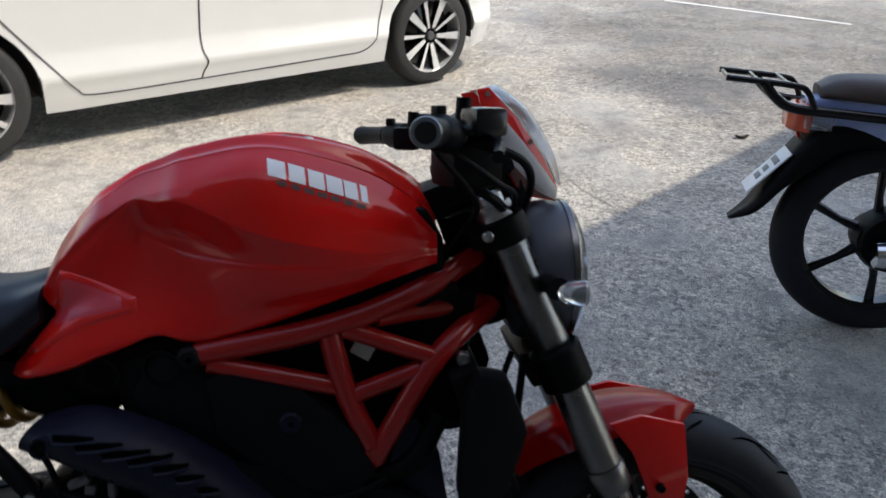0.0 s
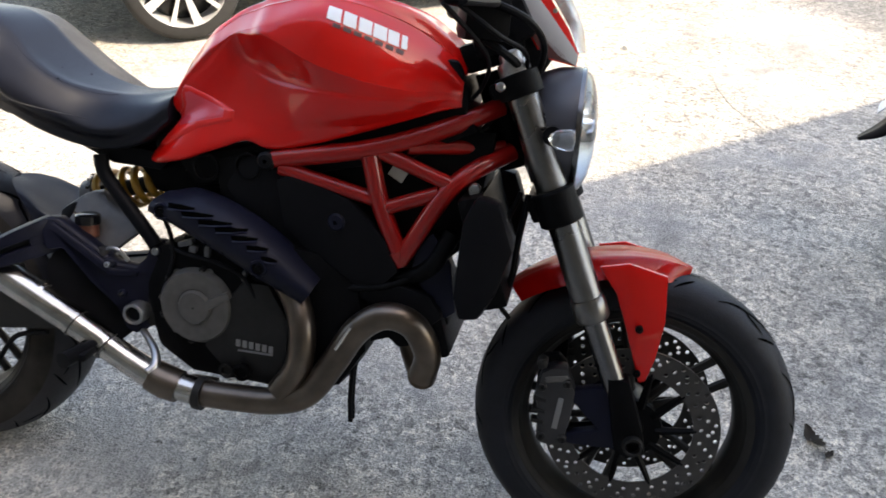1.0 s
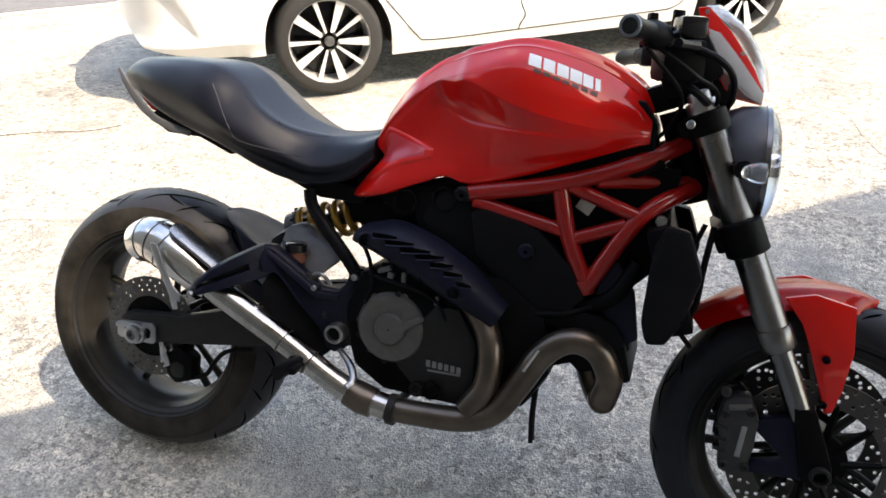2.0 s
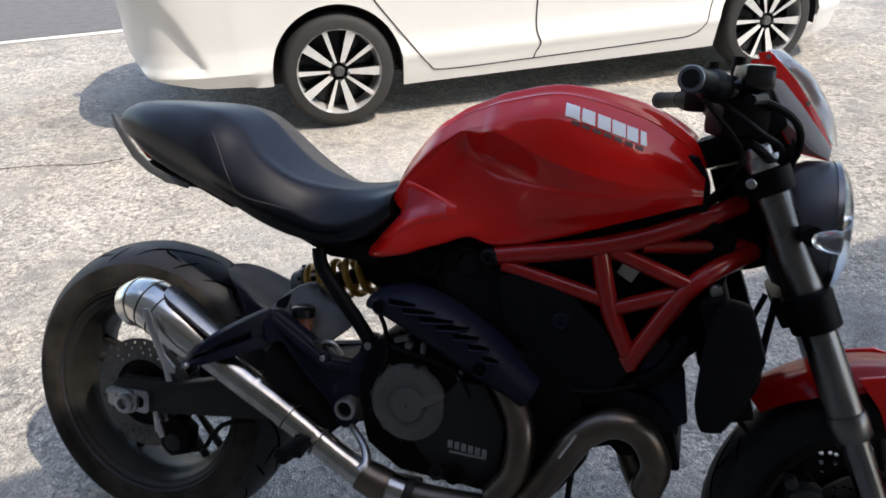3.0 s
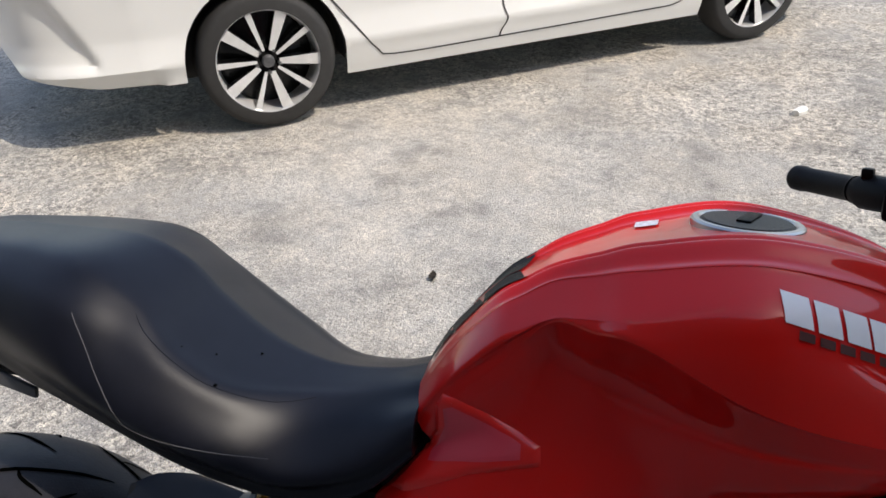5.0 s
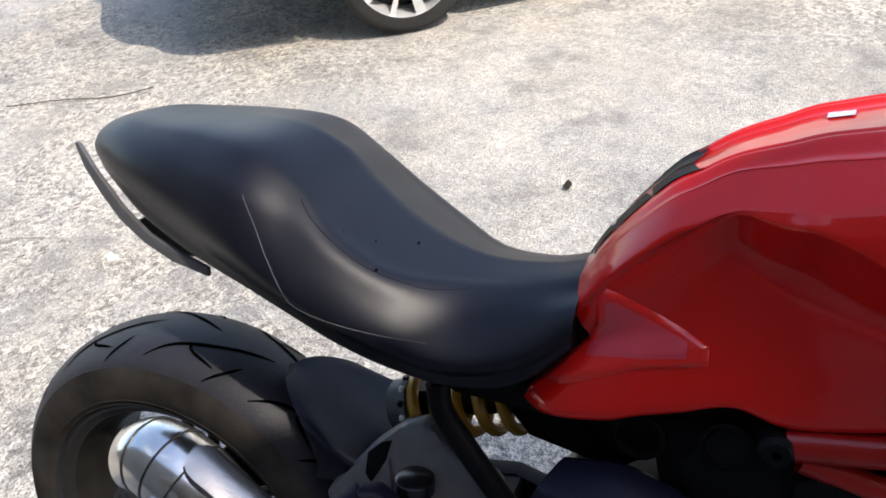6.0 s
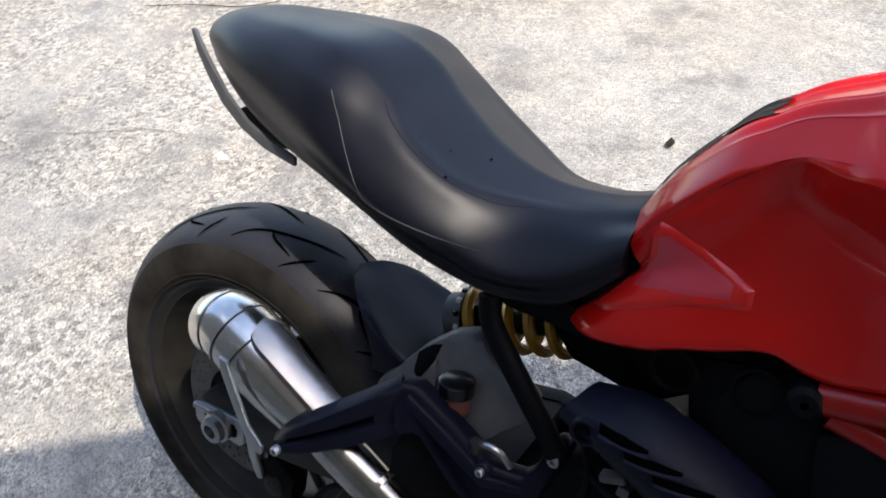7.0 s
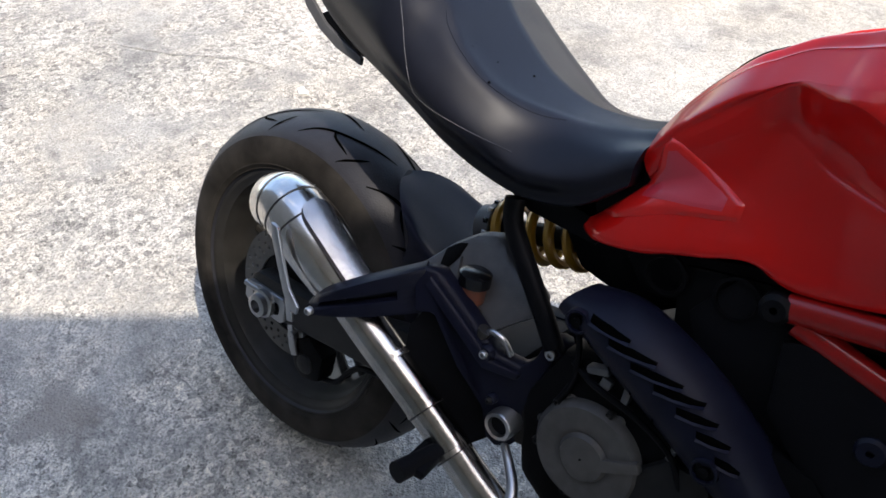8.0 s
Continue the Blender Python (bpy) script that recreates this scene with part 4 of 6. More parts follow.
def decal(ob, name, quad, material, parent, lift=(.0012, .0012), nu=6, nv=6, label="", slant=0.0, solid=0.0, along=None):
    """A thin patch laid on ob's near side over an (x, z) quad; lift from its first edge to its second."""
    bm = bmesh.new()
    rows = []
    for i in range(nu + 1):
        row = []
        for j in range(nv + 1):
            a, b = i / nu, j / nv
            x = (quad[0][0] * (1 - a) + quad[1][0] * a) * (1 - b) + (quad[3][0] * (1 - a) + quad[2][0] * a) * b
            z = (quad[0][1] * (1 - a) + quad[1][1] * a) * (1 - b) + (quad[3][1] * (1 - a) + quad[2][1] * a) * b
            d = Vector(along or (0, 1, slant)).normalized()
            hit, place, normal, _ = ob.ray_cast(Vector((x, -.13, z)) - d * .5, d)
            if not hit:
                place, normal = Vector((x, -.10, z)), Vector((0, -1, 0))
            row.append(place + normal * (lift[0] * (1 - b) + lift[1] * b))
        rows.append(row)
    grid(bm, rows)
    if solid:
        bmesh.ops.solidify(bm, geom=list(bm.faces), thickness=solid)
    bmesh.ops.recalc_face_normals(bm, faces=bm.faces)
    for f in bm.faces:
        if f.normal.y > 0 and not solid:
            f.normal_flip()
    return part(name, bm, material, parent, label)


for x0, z0, x1, z1 in ((.577, .628, .632, .626), (.609, .619, .668, .617), (.642, .608, .702, .606), (.674, .598, .729, .597), (.705, .586, .749, .583), (.733, .572, .769, .567), (.760, .555, .788, .548)):
    xm, zm = (x0 + x1) / 2, (z0 + z1) / 2
    decal(shield, "slot", [(x0, z0), (xm, zm + .002), (xm, zm - .006), (x0 + .003, z0 - .0075)], GROOVE, shield, (.0010, .0010), 8, 3)
    decal(shield, "slot", [(xm, zm + .002), (x1, z1), (x1, z1 - .003), (xm, zm - .006)], GROOVE, shield, (.0010, .0010), 8, 3)
    decal(shield, "slot_lip", [(x0 + .003, z0 - .0075), (x1, z1 - .003), (x1, z1 - .006), (x0 + .003, z0 - .0105)], BLUEBLACK, shield, (.0005, .0030), 8, 2)
for x, z in ((.563, .611), (.757, .533)):
    hit, place, normal, _ = shield.ray_cast(Vector((x, -.4, z)), Vector((0, 1, 0)))
    part("bolt_collar", revolve([(.003, .017), (-.004, .0155), (-.0045, .0125), (.001, .0115)], 20, (x, place.y, z)), BLUEBLACK, shield)
    part("shield_bolt", revolve([(.002, .0115), (-.0005, .0112), (-.0005, .006), (-.004, .0055), (-.004, .001)], 16, (x, place.y, z)), BLACK, shield)
for x, z in ((.583, .596), (.617, .583), (.650, .569), (.684, .553)):
    decal(shield, "slit", [(x, z), (x + .0025, z), (x + .0035, z - .017), (x + .001, z - .017)], GROOVE, shield, (.0008, .0008), 3, 4)

# rider foot peg plate, swingarm, shock
def slanted(outline, thick, off=0.0, bevel=.006):
    """A plate in the outward-leaning plane of the foot peg bracket."""
    bm = plate(outline, off, off + thick, bevel)
    for v in bm.verts:
        v.co.y += -.621 + .501 * v.co.x + .495 * v.co.z
        # the foot of the bracket steps in to the swingarm pivot
        step = min(1, max(0, (.485 - v.co.z) / .08))
        v.co += Vector((-.020, .040, -.016)) * step
    return bm


carrier = part("footpeg_bracket", slanted([(.330, .566), (.338, .578), (.356, .576), (.400, .544), (.462, .498), (.494, .492), (.506, .506), (.508, .528), (.516, .537), (.530, .534), (.541, .516), (.540, .492), (.530, .466), (.540, .425), (.543, .400), (.530, .379), (.512, .372), (.496, .382), (.476, .418), (.426, .466), (.372, .524), (.350, .520)], .026), BLUEBLACK, bike, "dark cast foot peg bracket")
part("bracket_ridge", slanted([(.352, .570), (.400, .536), (.462, .490), (.500, .484), (.500, .474), (.456, .478), (.392, .526), (.350, .558)], .010, -.006, .003), BLUEBLACK, carrier)
part("bracket_web", slanted([(.350, .522), (.430, .462), (.480, .416), (.500, .372), (.470, .345), (.400, .372), (.350, .43), (.340, .49)], .012, .030, .004), PLASTIC, carrier)
for x, z, r in ((.523, .519, .0085), (.452, .497, .006), (.482, .445, .004)):
    y = -.621 + .501 * x + .495 * z
    part("bracket_boss", revolve([(y + .004, r * 1.9), (y - .004, r * 1.8), (y - .006, r * 1.5), (y - .006, .001)], 20, (x, 0, z)), BLUEBLACK, carrier)
    bolt(carrier, x, y - .006, z, r, .006, ALU if r > .005 else DARKCASE)
# passenger peg arm: a wedge from the bracket out over the silencer, with a long slot
ROOT_T, ROOT_L, TIP_T, TIP_L = Vector((.340, -.164, .577)), Vector((.356, -.150, .512)), Vector((.218, -.228, .494)), Vector((.208, -.240, .466))


def wedge(u0, u1, v0, v1, out, depth, bevel=.004):
    """A slab over a share of the arm's face: u from root to tip, v from top to bottom."""
    def at(u, v):
        return ROOT_T.lerp(TIP_T, u).lerp(ROOT_L.lerp(TIP_L, u), v) + Vector((0, -.026 * max(0.0, math.sin(math.pi * u)) ** .8 - .010 * u, .006 * math.sin(math.pi * u) * (1 - v)))
    n = (TIP_T - ROOT_T).cross(ROOT_L - ROOT_T).normalized()
    n = n if n.y < 0 else -n
    bm = bmesh.new()
    front = [[at(u0 + (u1 - u0) * i / 10, v0 + (v1 - v0) * j / 4) + n * out for j in range(5)] for i in range(11)]
    grid(bm, front)
    bmesh.ops.recalc_face_normals(bm, faces=bm.faces)
    g = bmesh.ops.extrude_face_region(bm, geom=list(bm.faces))
    bmesh.ops.translate(bm, verts=[v for v in g["geom"] if isinstance(v, bmesh.types.BMVert)], vec=-n * depth)
    bmesh.ops.recalc_face_normals(bm, faces=bm.faces)
    if bevel:
        sharp = [e for e in bm.edges if len(e.link_faces) == 2 and e.calc_face_angle() > .7]
        bmesh.ops.bevel(bm, geom=sharp, offset=bevel, segments=2, profile=.6, affect="EDGES")
    return bm


arm = part("passenger_peg_arm", wedge(0, 1, 0, .40, .004, .026), BLUEBLACK, bike, "dark passenger peg arm with long slot")
part("arm_rail", wedge(0, 1, .60, 1, .004, .026), BLUEBLACK, arm)
part("arm_end", wedge(0, .20, .36, .64, .0035, .020, .002), BLUEBLACK, arm)
part("arm_end", wedge(.86, 1.02, .36, .64, .0035, .020, .002), BLUEBLACK, arm)
part("arm_web", wedge(.18, .60, .38, .62, -.010, .006, .001), PLASTIC, arm)
bolt(arm, .224, -.256, .478, .006, .005, ALU)
part("pivot_bolt", revolve([(-.100, .022), (-.148, .022), (-.152, .020), (-.152, .015), (-.144, .014), (-.144, .010)], 28, (.496, 0, .401)), ALU, bike, "ring-shaped alloy pivot bolt")
part("pivot_core", revolve([(-.110, .015), (-.145, .015), (-.145, .001)], 24, (.496, 0, .401)), PLASTIC, bike)
part("foot_peg", tube([(.455, -.165, .352), (.445, -.20, .350), (.435, -.275, .350)], [.010, .013, .015], 12), PLASTIC, bike, "folding rubber foot peg")
part("peg_plate", box(.44, -.222, .348, .036, .070, .015, .005, (0, 0, 8)), PLASTIC, bike)
part("brake_pedal", tube([(.490, -.120, .366), (.518, -.138, .352), (.545, -.160, .336), (.556, -.180, .318), (.548, -.196, .310)], [.006, .007, .008, .009, .007], 10, n=20), ALU, bike, "bare alloy brake pedal")
part("swingarm", plate([(-.065, .350), (-.05, .362), (.10, .372), (.28, .425), (.45, .455), (.53, .435), (.53, .37), (.40, .345), (.25, .325), (.0, .290), (-.055, .288), (-.070, .305)], -.088, -.122, .008), DARKCASE, bike, "dark grey box-section swingarm")
part("swingarm", plate([(-.065, .350), (-.05, .362), (.10, .372), (.28, .425), (.45, .455), (.53, .435), (.53, .37), (.40, .345), (.25, .325), (.0, .290), (-.055, .288), (-.070, .305)], .088, .122, .008), PLASTIC, bike)
part("swingarm_bridge", box(.40, 0, .405, .14, .20, .07, .012, (0, -12, 0)), PLASTIC, bike)
part("axle_adjuster", plate([(-.070, .338), (-.060, .343), (.028, .346), (.036, .338), (.036, .304), (.026, .296), (-.062, .300), (-.070, .306)], -.121, -.130, .003), ALU, bike, "alloy chain adjuster block")
part("adjuster_slot", plate([(-.048, .330), (.018, .333), (.024, .326), (.022, .312), (.014, .308), (-.046, .309)], -.1302, -.1312, .0003), BLACK, bike)
part("axle_nut", revolve([(-.128, .026), (-.140, .026), (-.142, .022), (-.152, .021), (-.154, .017), (-.154, .012), (-.140, .011), (-.140, .001)], 12, REAR), ALU, bike, "bare rear axle nut")
part("chain_adjuster_bolt", rod((-.035, -.127, .332), (-.072, -.127, .331), .006, 8), ALU, bike)
cal = part("brake_caliper", plate([(.045, .270), (.085, .295), (.125, .270), (.120, .215), (.075, .200), (.050, .22)], -.075, -.115, .010), BLACK, bike, "dark rear brake caliper")
part("caliper_bolt", revolve([(-.118, .008), (-.130, .008), (-.131, .006), (-.131, .001)], 12, (.058, 0, .288)), ALU, cal)
part("hanger_link", plate([(.040, .300), (.052, .305), (.062, .272), (.070, .250), (.058, .244), (.048, .262)], -.116, -.124, .002), ALU, cal)
part("brake_line", tube([(.105, -.10, .215), (.150, -.10, .232), (.175, -.10, .268), (.210, -.105, .300), (.28, -.11, .318)], .0055, 8, n=24), PLASTIC, cal)
part("piston", revolve([(-.112, .02), (-.119, .018), (-.121, .010), (-.121, .001)], 20, (.085, 0, .238)), DARKCASE, cal)
part("caliper_hanger", plate([(.03, .30), (.065, .31), (.07, .285), (.05, .245), (.035, .25)], -.098, -.112, .003), ALU, cal)

# shock absorber with yellow spring
S0, S1 = Vector((.305, .010, .578)), Vector((.530, .010, .646))
shock = part("shock_absorber", tube([S0, S1], .017, 14), DARKCASE, bike, "shock absorber with gold-yellow coil spring")
axis = (S1 - S0).normalized()
e1 = axis.orthogonal().normalized()
e2 = axis.cross(e1)
coil = [S0.lerp(S1, .16 + .76 * k / 120) + (e1 * math.cos(k / 120 * 6 * 2 * math.pi) + e2 * math.sin(k / 120 * 6 * 2 * math.pi)) * .037 for k in range(121)]
part("spring", tube(coil, .0078, 8), GOLD, shock, "gold-yellow coil spring")
part("spring_collar", tube([S0.lerp(S1, .02), S0.lerp(S1, .10), S0.lerp(S1, .11), S0.lerp(S1, .15)], [.034, .034, .041, .041], 24), CASTGREY, shock)
for k in range(14):
    a = k * 2 * math.pi / 14
    p = S0.lerp(S1, .13) + (e1 * math.cos(a) + e2 * math.sin(a)) * .0405
    part("collar_notch", box(p.x, p.y, p.z, .007, .007, .007, .001), WHITE_MARK if k % 2 else GLOSSBLACK, shock)
part("spring_collar", tube([S0.lerp(S1, .93), S1], .038, 20), DARKCASE, shock)
def leaning(bm):
    """Tips a plate back, so that its top lies further in."""
    return shear(bm, lambda c: Vector((c.x, c.y - .010 + (c.z - .55) * .55, c.z)))


mount = part("shock_mount", leaning(plate([(.262, .515), (.292, .548), (.316, .578), (.345, .602), (.372, .612), (.392, .606), (.410, .592), (.452, .580), (.482, .568), (.480, .545), (.445, .515), (.405, .465), (.335, .462)], -.055, -.085, .012)), CASTGREY, bike, "grey cast shock mount plate")
part("recess", leaning(plate([(.312, .570), (.328, .584), (.340, .588), (.337, .566), (.324, .540), (.314, .548)], -.0852, -.0862, .0005)), BLACK, mount)
part("rib", leaning(plate([(.340, .470), (.356, .474), (.352, .545), (.342, .572), (.336, .560)], -.085, -.092, .002)), CASTGREY, mount)
part("subframe_tube", tube([(.404, -.088, .69), (.412, -.092, .658), (.444, -.098, .62), (.497, -.106, .563), (.525, -.11, .53)], .014, 12, n=16), PLASTIC, bike)
part("subframe_tube", tube([(.404, .088, .69), (.412, .092, .658), (.444, .098, .62), (.497, .106, .563), (.525, .11, .53)], .014, 12, n=16), PLASTIC, bike)
res = part("fluid_reservoir", revolve([(.535, .001), (.535, .019), (.560, .019), (.560, .001)], 20, (.388, -.115, 0), axis="z"), BROWN, bike, "brown brake fluid reservoir with black lid")
part("lid", revolve([(.560, .001), (.560, .023), (.576, .023), (.579, .018), (.579, .001)], 20, (.388, -.115, 0), axis="z"), GLOSSBLACK, res)
part("brake_hose", tube([(.435, -.135, .512), (.448, -.140, .524), (.466, -.138, .520), (.478, -.130, .500)], .0042, 8, n=16), ALU, bike, "steel brake hose union")
part("master_cylinder", tube([(.428, -.14, .49), (.437, -.14, .522)], .010, 10), DISC, bike)
# rear mudguard between the tyre and the shock
bm = loft([
    [(.150, 0, .611), (.195, 0, .596), (.250, 0, .568), (.330, 0, .526)],
    [(.170, .040, .607), (.205, .042, .592), (.255, .044, .565), (.333, .044, .524)],
    [(.210, .076, .587), (.236, .077, .577), (.272, .078, .558), (.340, .072, .522)],
    [(.243, .090, .555), (.260, .092, .556), (.288, .093, .550), (.340, .086, .530)],
    [(.240, .090, .515), (.255, .091, .518), (.282, .092, .522), (.328, .090, .520)],
], 24, 24)
bmesh.ops.solidify(bm, geom=list(bm.faces), thickness=.004)
bmesh.ops.recalc_face_normals(bm, faces=bm.faces)
part("hugger", bm, BLUEBLACK, bike, "blue-black plastic rear tyre hugger", angle=60)
# under-seat tray and tail
part("undertray", plate([(.14, .80), (.24, .755), (.34, .705), (.42, .672), (.52, .668), (.55, .70), (.40, .715), (.30, .745), (.20, .79)], -.075, .075, .008), PLASTIC, bike)
for s in (-1, 1):
    fin = part("tail_fin", plate([(-.074, .918), (-.062, .888), (-.038, .856), (-.012, .829), (.025, .806), (.070, .790), (.128, .782), (.128, .794), (.085, .804), (.036, .819), (-.003, .846), (-.040, .884), (-.066, .918)], s * .086, s * .093, .003), CASTGREY, bike, "thin dark grey tail fin beside the seat end")
    for v in fin.data.vertices:
        v.co.y += s * (v.co.x + .07) * .12
part("tail_tray", plate([(-.02, .815), (.04, .782), (.12, .778), (.2, .745), (.2, .76), (.10, .80), (.02, .835)], -.07, .07, .004), PLASTIC, bike)
part("tail_light", plate([(-.040, .862), (-.030, .868), (.02, .840), (.02, .822), (-.01, .830)], -.064, .064, .003), REDLENS, bike, "red tail light strip")
# side stand
part("side_stand", tube([(.62, .12, .28), (.56, .20, .16), (.50, .265, .088)], [.013, .012, .011], 10), BLACK, bike, "black side stand propping the bike")

# handlebar and controls
BAR = [(1.052, -.340, 1.023), (1.070, -.255, 1.022), (1.110, -.17, 1.012), (1.135, -.10, .985), (1.138, 0, .978), (1.135, .10, .985), (1.100, .18, 1.010), (1.030, .285, 1.008), (.985, .372, 1.006)]
bar = part("handlebar", tube(BAR, .0125, 14, n=60), ALU, bike, "bare alloy tapered handlebar")
part("bar_riser", box(1.140, 0, .952, .05, .10, .06, .008), BLACK, bar)
for s in (-1, 1):
    a, b, c = (BAR[0], BAR[1], BAR[2]) if s < 0 else (BAR[8], BAR[7], BAR[6])
    a, b, c = Vector(a), Vector(b), Vector(c)
    d = (a - b).normalized()
    part("grip", tube([a + d * .012, a + d * .010, a - d * .004, a - d * .01, b + d * .005, b], [.012, .0175, .018, .0165, .0165, .018], 20), PLASTIC, bar, "black rubber grip")
    part("bar_end", tube([a + d * .0125, a + d * .0165], [.0125, .011], 16), GLOSSBLACK, bar)
    part("end_ring", tube([a + d * .0105, a + d * .0135], [.0172, .016], 20), STEELDARK, bar, "grey bar end ring")
    part("switch_housing", tube([b, b.lerp(c, .12), b.lerp(c, .45), b.lerp(c, .5)], [.017, .023, .022, .016], 14), PLASTIC, bar, "black switch housing")
    part("button", box(b.x + .004, b.y - s * .022, b.z + .024, .014, .016, .014, .003, (0, 0, s * -25)), BLACK, bar)
    part("clamp", box(b.x + .03, b.y - s * .085, b.z - .004, .045, .028, .04, .008, (0, 0, s * -25)), BLACK, bar)
    lever = [(b.x + .055, b.y - s * .06, b.z - .012), (b.x + .075, b.y - s * .02, b.z - .016), (b.x + .062, b.y + s * .06, b.z - .02), (b.x + .050, b.y + s * .125, b.z - .022)]
    part("lever", tube(lever, [.008, .008, .006, .007], 8, n=16), PLASTIC, bar, "black control lever")
    part("mirror_stub", tube([(b.x + .04, b.y - s * .085, b.z + .01), (b.x + .042, b.y - s * .085, b.z + .042)], .010, 10), BLACK, bar)
part("brake_reservoir", box(1.132, -.205, 1.034, .046, .046, .036, .009, (0, 0, 20)), GLOSSBLACK, bike, "gloss black brake fluid box")
part("clutch_master", box(1.09, .235, 1.03, .04, .06, .035, .008, (0, 0, -20)), PLASTIC, bike)
part("ignition_block", box(1.105, 0, .925, .07, .12, .05, .012, (0, -20, 0)), BLACK, bike)
part("instrument_panel", box(1.152, 0, 1.000, .055, .18, .105, .014, (0, -30, 0)), PLASTIC, bike, "black instrument panel")
for s in (-1, 1):
    part("screen_bracket", plate([(1.140, 1.02), (1.176, 1.02), (1.200, .975), (1.224, .925), (1.21, .900), (1.18, .900), (1.145, .94)], s * .054, s * .062, .004), PLASTIC, bike)
    if s < 0:
        part("switch_block", box(1.118, s * .150, .985, .075, .075, .070, .014, (0, 0, s * -20)), BLACK, bike)
    part("cable", tube([(1.13, s * .19, 1.01), (1.19, s * .16, .985), (1.215, s * .10, .945), (1.20, s * .06, .88)], .006, 8, n=20), PLASTIC, bike)
    part("cable", tube([(1.11, s * .16, .96), (1.16, s * .14, .93), (1.18, s * .07, .90), (1.15, s * .04, .85)], .007, 8, n=20), PLASTIC, bike)
part("top_block", box(1.135, 0, .955, .085, .17, .055, .012, (0, -20, 0)), BLACK, bike)
part("cable", tube([(1.09, -.23, 1.0), (1.15, -.20, .96), (1.19, -.12, .93), (1.17, -.06, .86), (1.12, -.05, .80)], .004, 8, n=24), PLASTIC, bike)
part("cable", tube([(1.07, -.25, 1.0), (1.13, -.17, .93), (1.12, -.09, .88), (1.09, -.07, .84)], .004, 8, n=24), PLASTIC, bike)
part("cable", tube([(1.07, .25, 1.0), (1.15, .18, .97), (1.18, .10, .90), (1.13, .06, .82)], .006, 8, n=24), PLASTIC, bike)

# headlamp, flyscreen, indicators
LZ = .806
lamp = part("headlamp", revolve([(1.195, .03), (1.198, .070), (1.212, .098), (1.240, .109), (1.274, .112), (1.282, .110), (1.282, .101), (1.240, .05)], 48, (0, 0, LZ), axis="x"), LAMPSHELL, bike, "round dark headlamp with clear lens")
part("lamp_ring", revolve([(1.280, .1125), (1.288, .1125), (1.290, .109), (1.288, .105), (1.280, .105)], 48, (0, 0, LZ), axis="x", close=True), CHROME_DARK, lamp)
part("reflector", revolve([(1.240, .002), (1.242, .03), (1.252, .060), (1.266, .084), (1.278, .100)], 48, (0, 0, LZ), axis="x"), STEEL_REFL, lamp)
part("lamp_bar", box(1.265, 0, LZ, .020, .150, .022, .004), DARKCASE, lamp)
for s in (-1, 1):
    part("lamp_bowl", revolve([(1.262, .002), (1.266, .018), (1.278, .030), (1.282, .031)], 24, (0, s * .045, LZ + .035), axis="x"), CHROME, lamp)
part("lens", revolve([(1.318, .001), (1.316, .04), (1.309, .078), (1.298, .101), (1.286, .109)], 48, (0, 0, LZ), axis="x"), CLEAR, lamp, "clear domed headlamp glass")
for s in (-1, 1):
    ind = part("turn_signal", tube([(1.242, s * .10, .812), (1.245, s * .155, .812)], [.012, .016], 12), PLASTIC, bike, "clear turn signal on a black stalk")
    part("lens", shear(revolve([(-.022, .001), (-.019, .009), (-.008, .016), (.009, .018), (.017, .0165), (.020, .001)], 20, (0, 0, 0), axis="x"), lambda c, s=s: Vector((c.x + 1.262, c.y * .9 + s * .172, c.z + .810))), CLEAR, ind)


def screen_side(outline, lift, thick, s):
    """A flat piece of the flyscreen's flank, which closes in towards the nose."""
    bm = plate(outline, 0, thick, min(.0015, thick * .3))
    return shear(bm, lambda c: Vector((c.x - .014, s * (.036 + (1.283 - c.x) * .40 + lift - c.y), c.z - .006)))


SIDE = [(1.154, 1.084), (1.172, 1.087), (1.216, 1.046), (1.262, .986), (1.284, .945), (1.282, .924), (1.225, .936), (1.190, .985), (1.164, 1.05)]
screen = part("flyscreen", screen_side(SIDE, 0, .004, -1), RED, bike, "small red flyscreen with silver stripes and smoky visor", angle=50)
part("flank", screen_side(SIDE, 0, .004, 1), RED, screen)
for s in (-1, 1):
    part("stripe", screen_side([(1.176, 1.050), (1.196, 1.044), (1.230, 1.008), (1.272, .958), (1.2835, .943), (1.2815, .9255), (1.250, .940), (1.206, .984), (1.180, 1.030)], .0012, .002, s), SILVER_MARK, screen, "silver grey side stripe")
    part("lower_flank", screen_side([(1.178, 1.030), (1.209, .982), (1.260, .943), (1.279, .927), (1.226, .938), (1.193, .985)], .0012, .002, s), DARK_MARK, screen, "dark red lower flank")
    for x, z in ((1.170, 1.078), (1.238, 1.012)):
        part("screw", revolve([(s * (.036 + (1.283 - x) * .40 - .002), .001), (s * (.036 + (1.283 - x) * .40 - .002), .004), (s * (.036 + (1.283 - x) * .40 + .003), .0035), (s * (.036 + (1.283 - x) * .40 + .003), .0005)], 10, (x - .014, 0, z - .006)), ALU, screen)
edge = [Vector((x - .014, .036 + (1.283 - x) * .40, z - .006)) for x, z in ((1.166, 1.088), (1.216, 1.050), (1.262, .990), (1.284, .947))]
mid_edge = [Vector((x - .014, y, z - .006)) for x, y, z in ((1.190, .050, 1.092), (1.238, .040, 1.054), (1.277, .030, .994), (1.293, .022, .948))]
crown = [Vector((x - .014, 0, z - .006)) for x, z in ((1.198, 1.094), (1.247, 1.055), (1.284, .995), (1.297, .948))]
bm = bmesh.new()
along = [catmull(l, 20) for l in (crown, mid_edge, edge)]
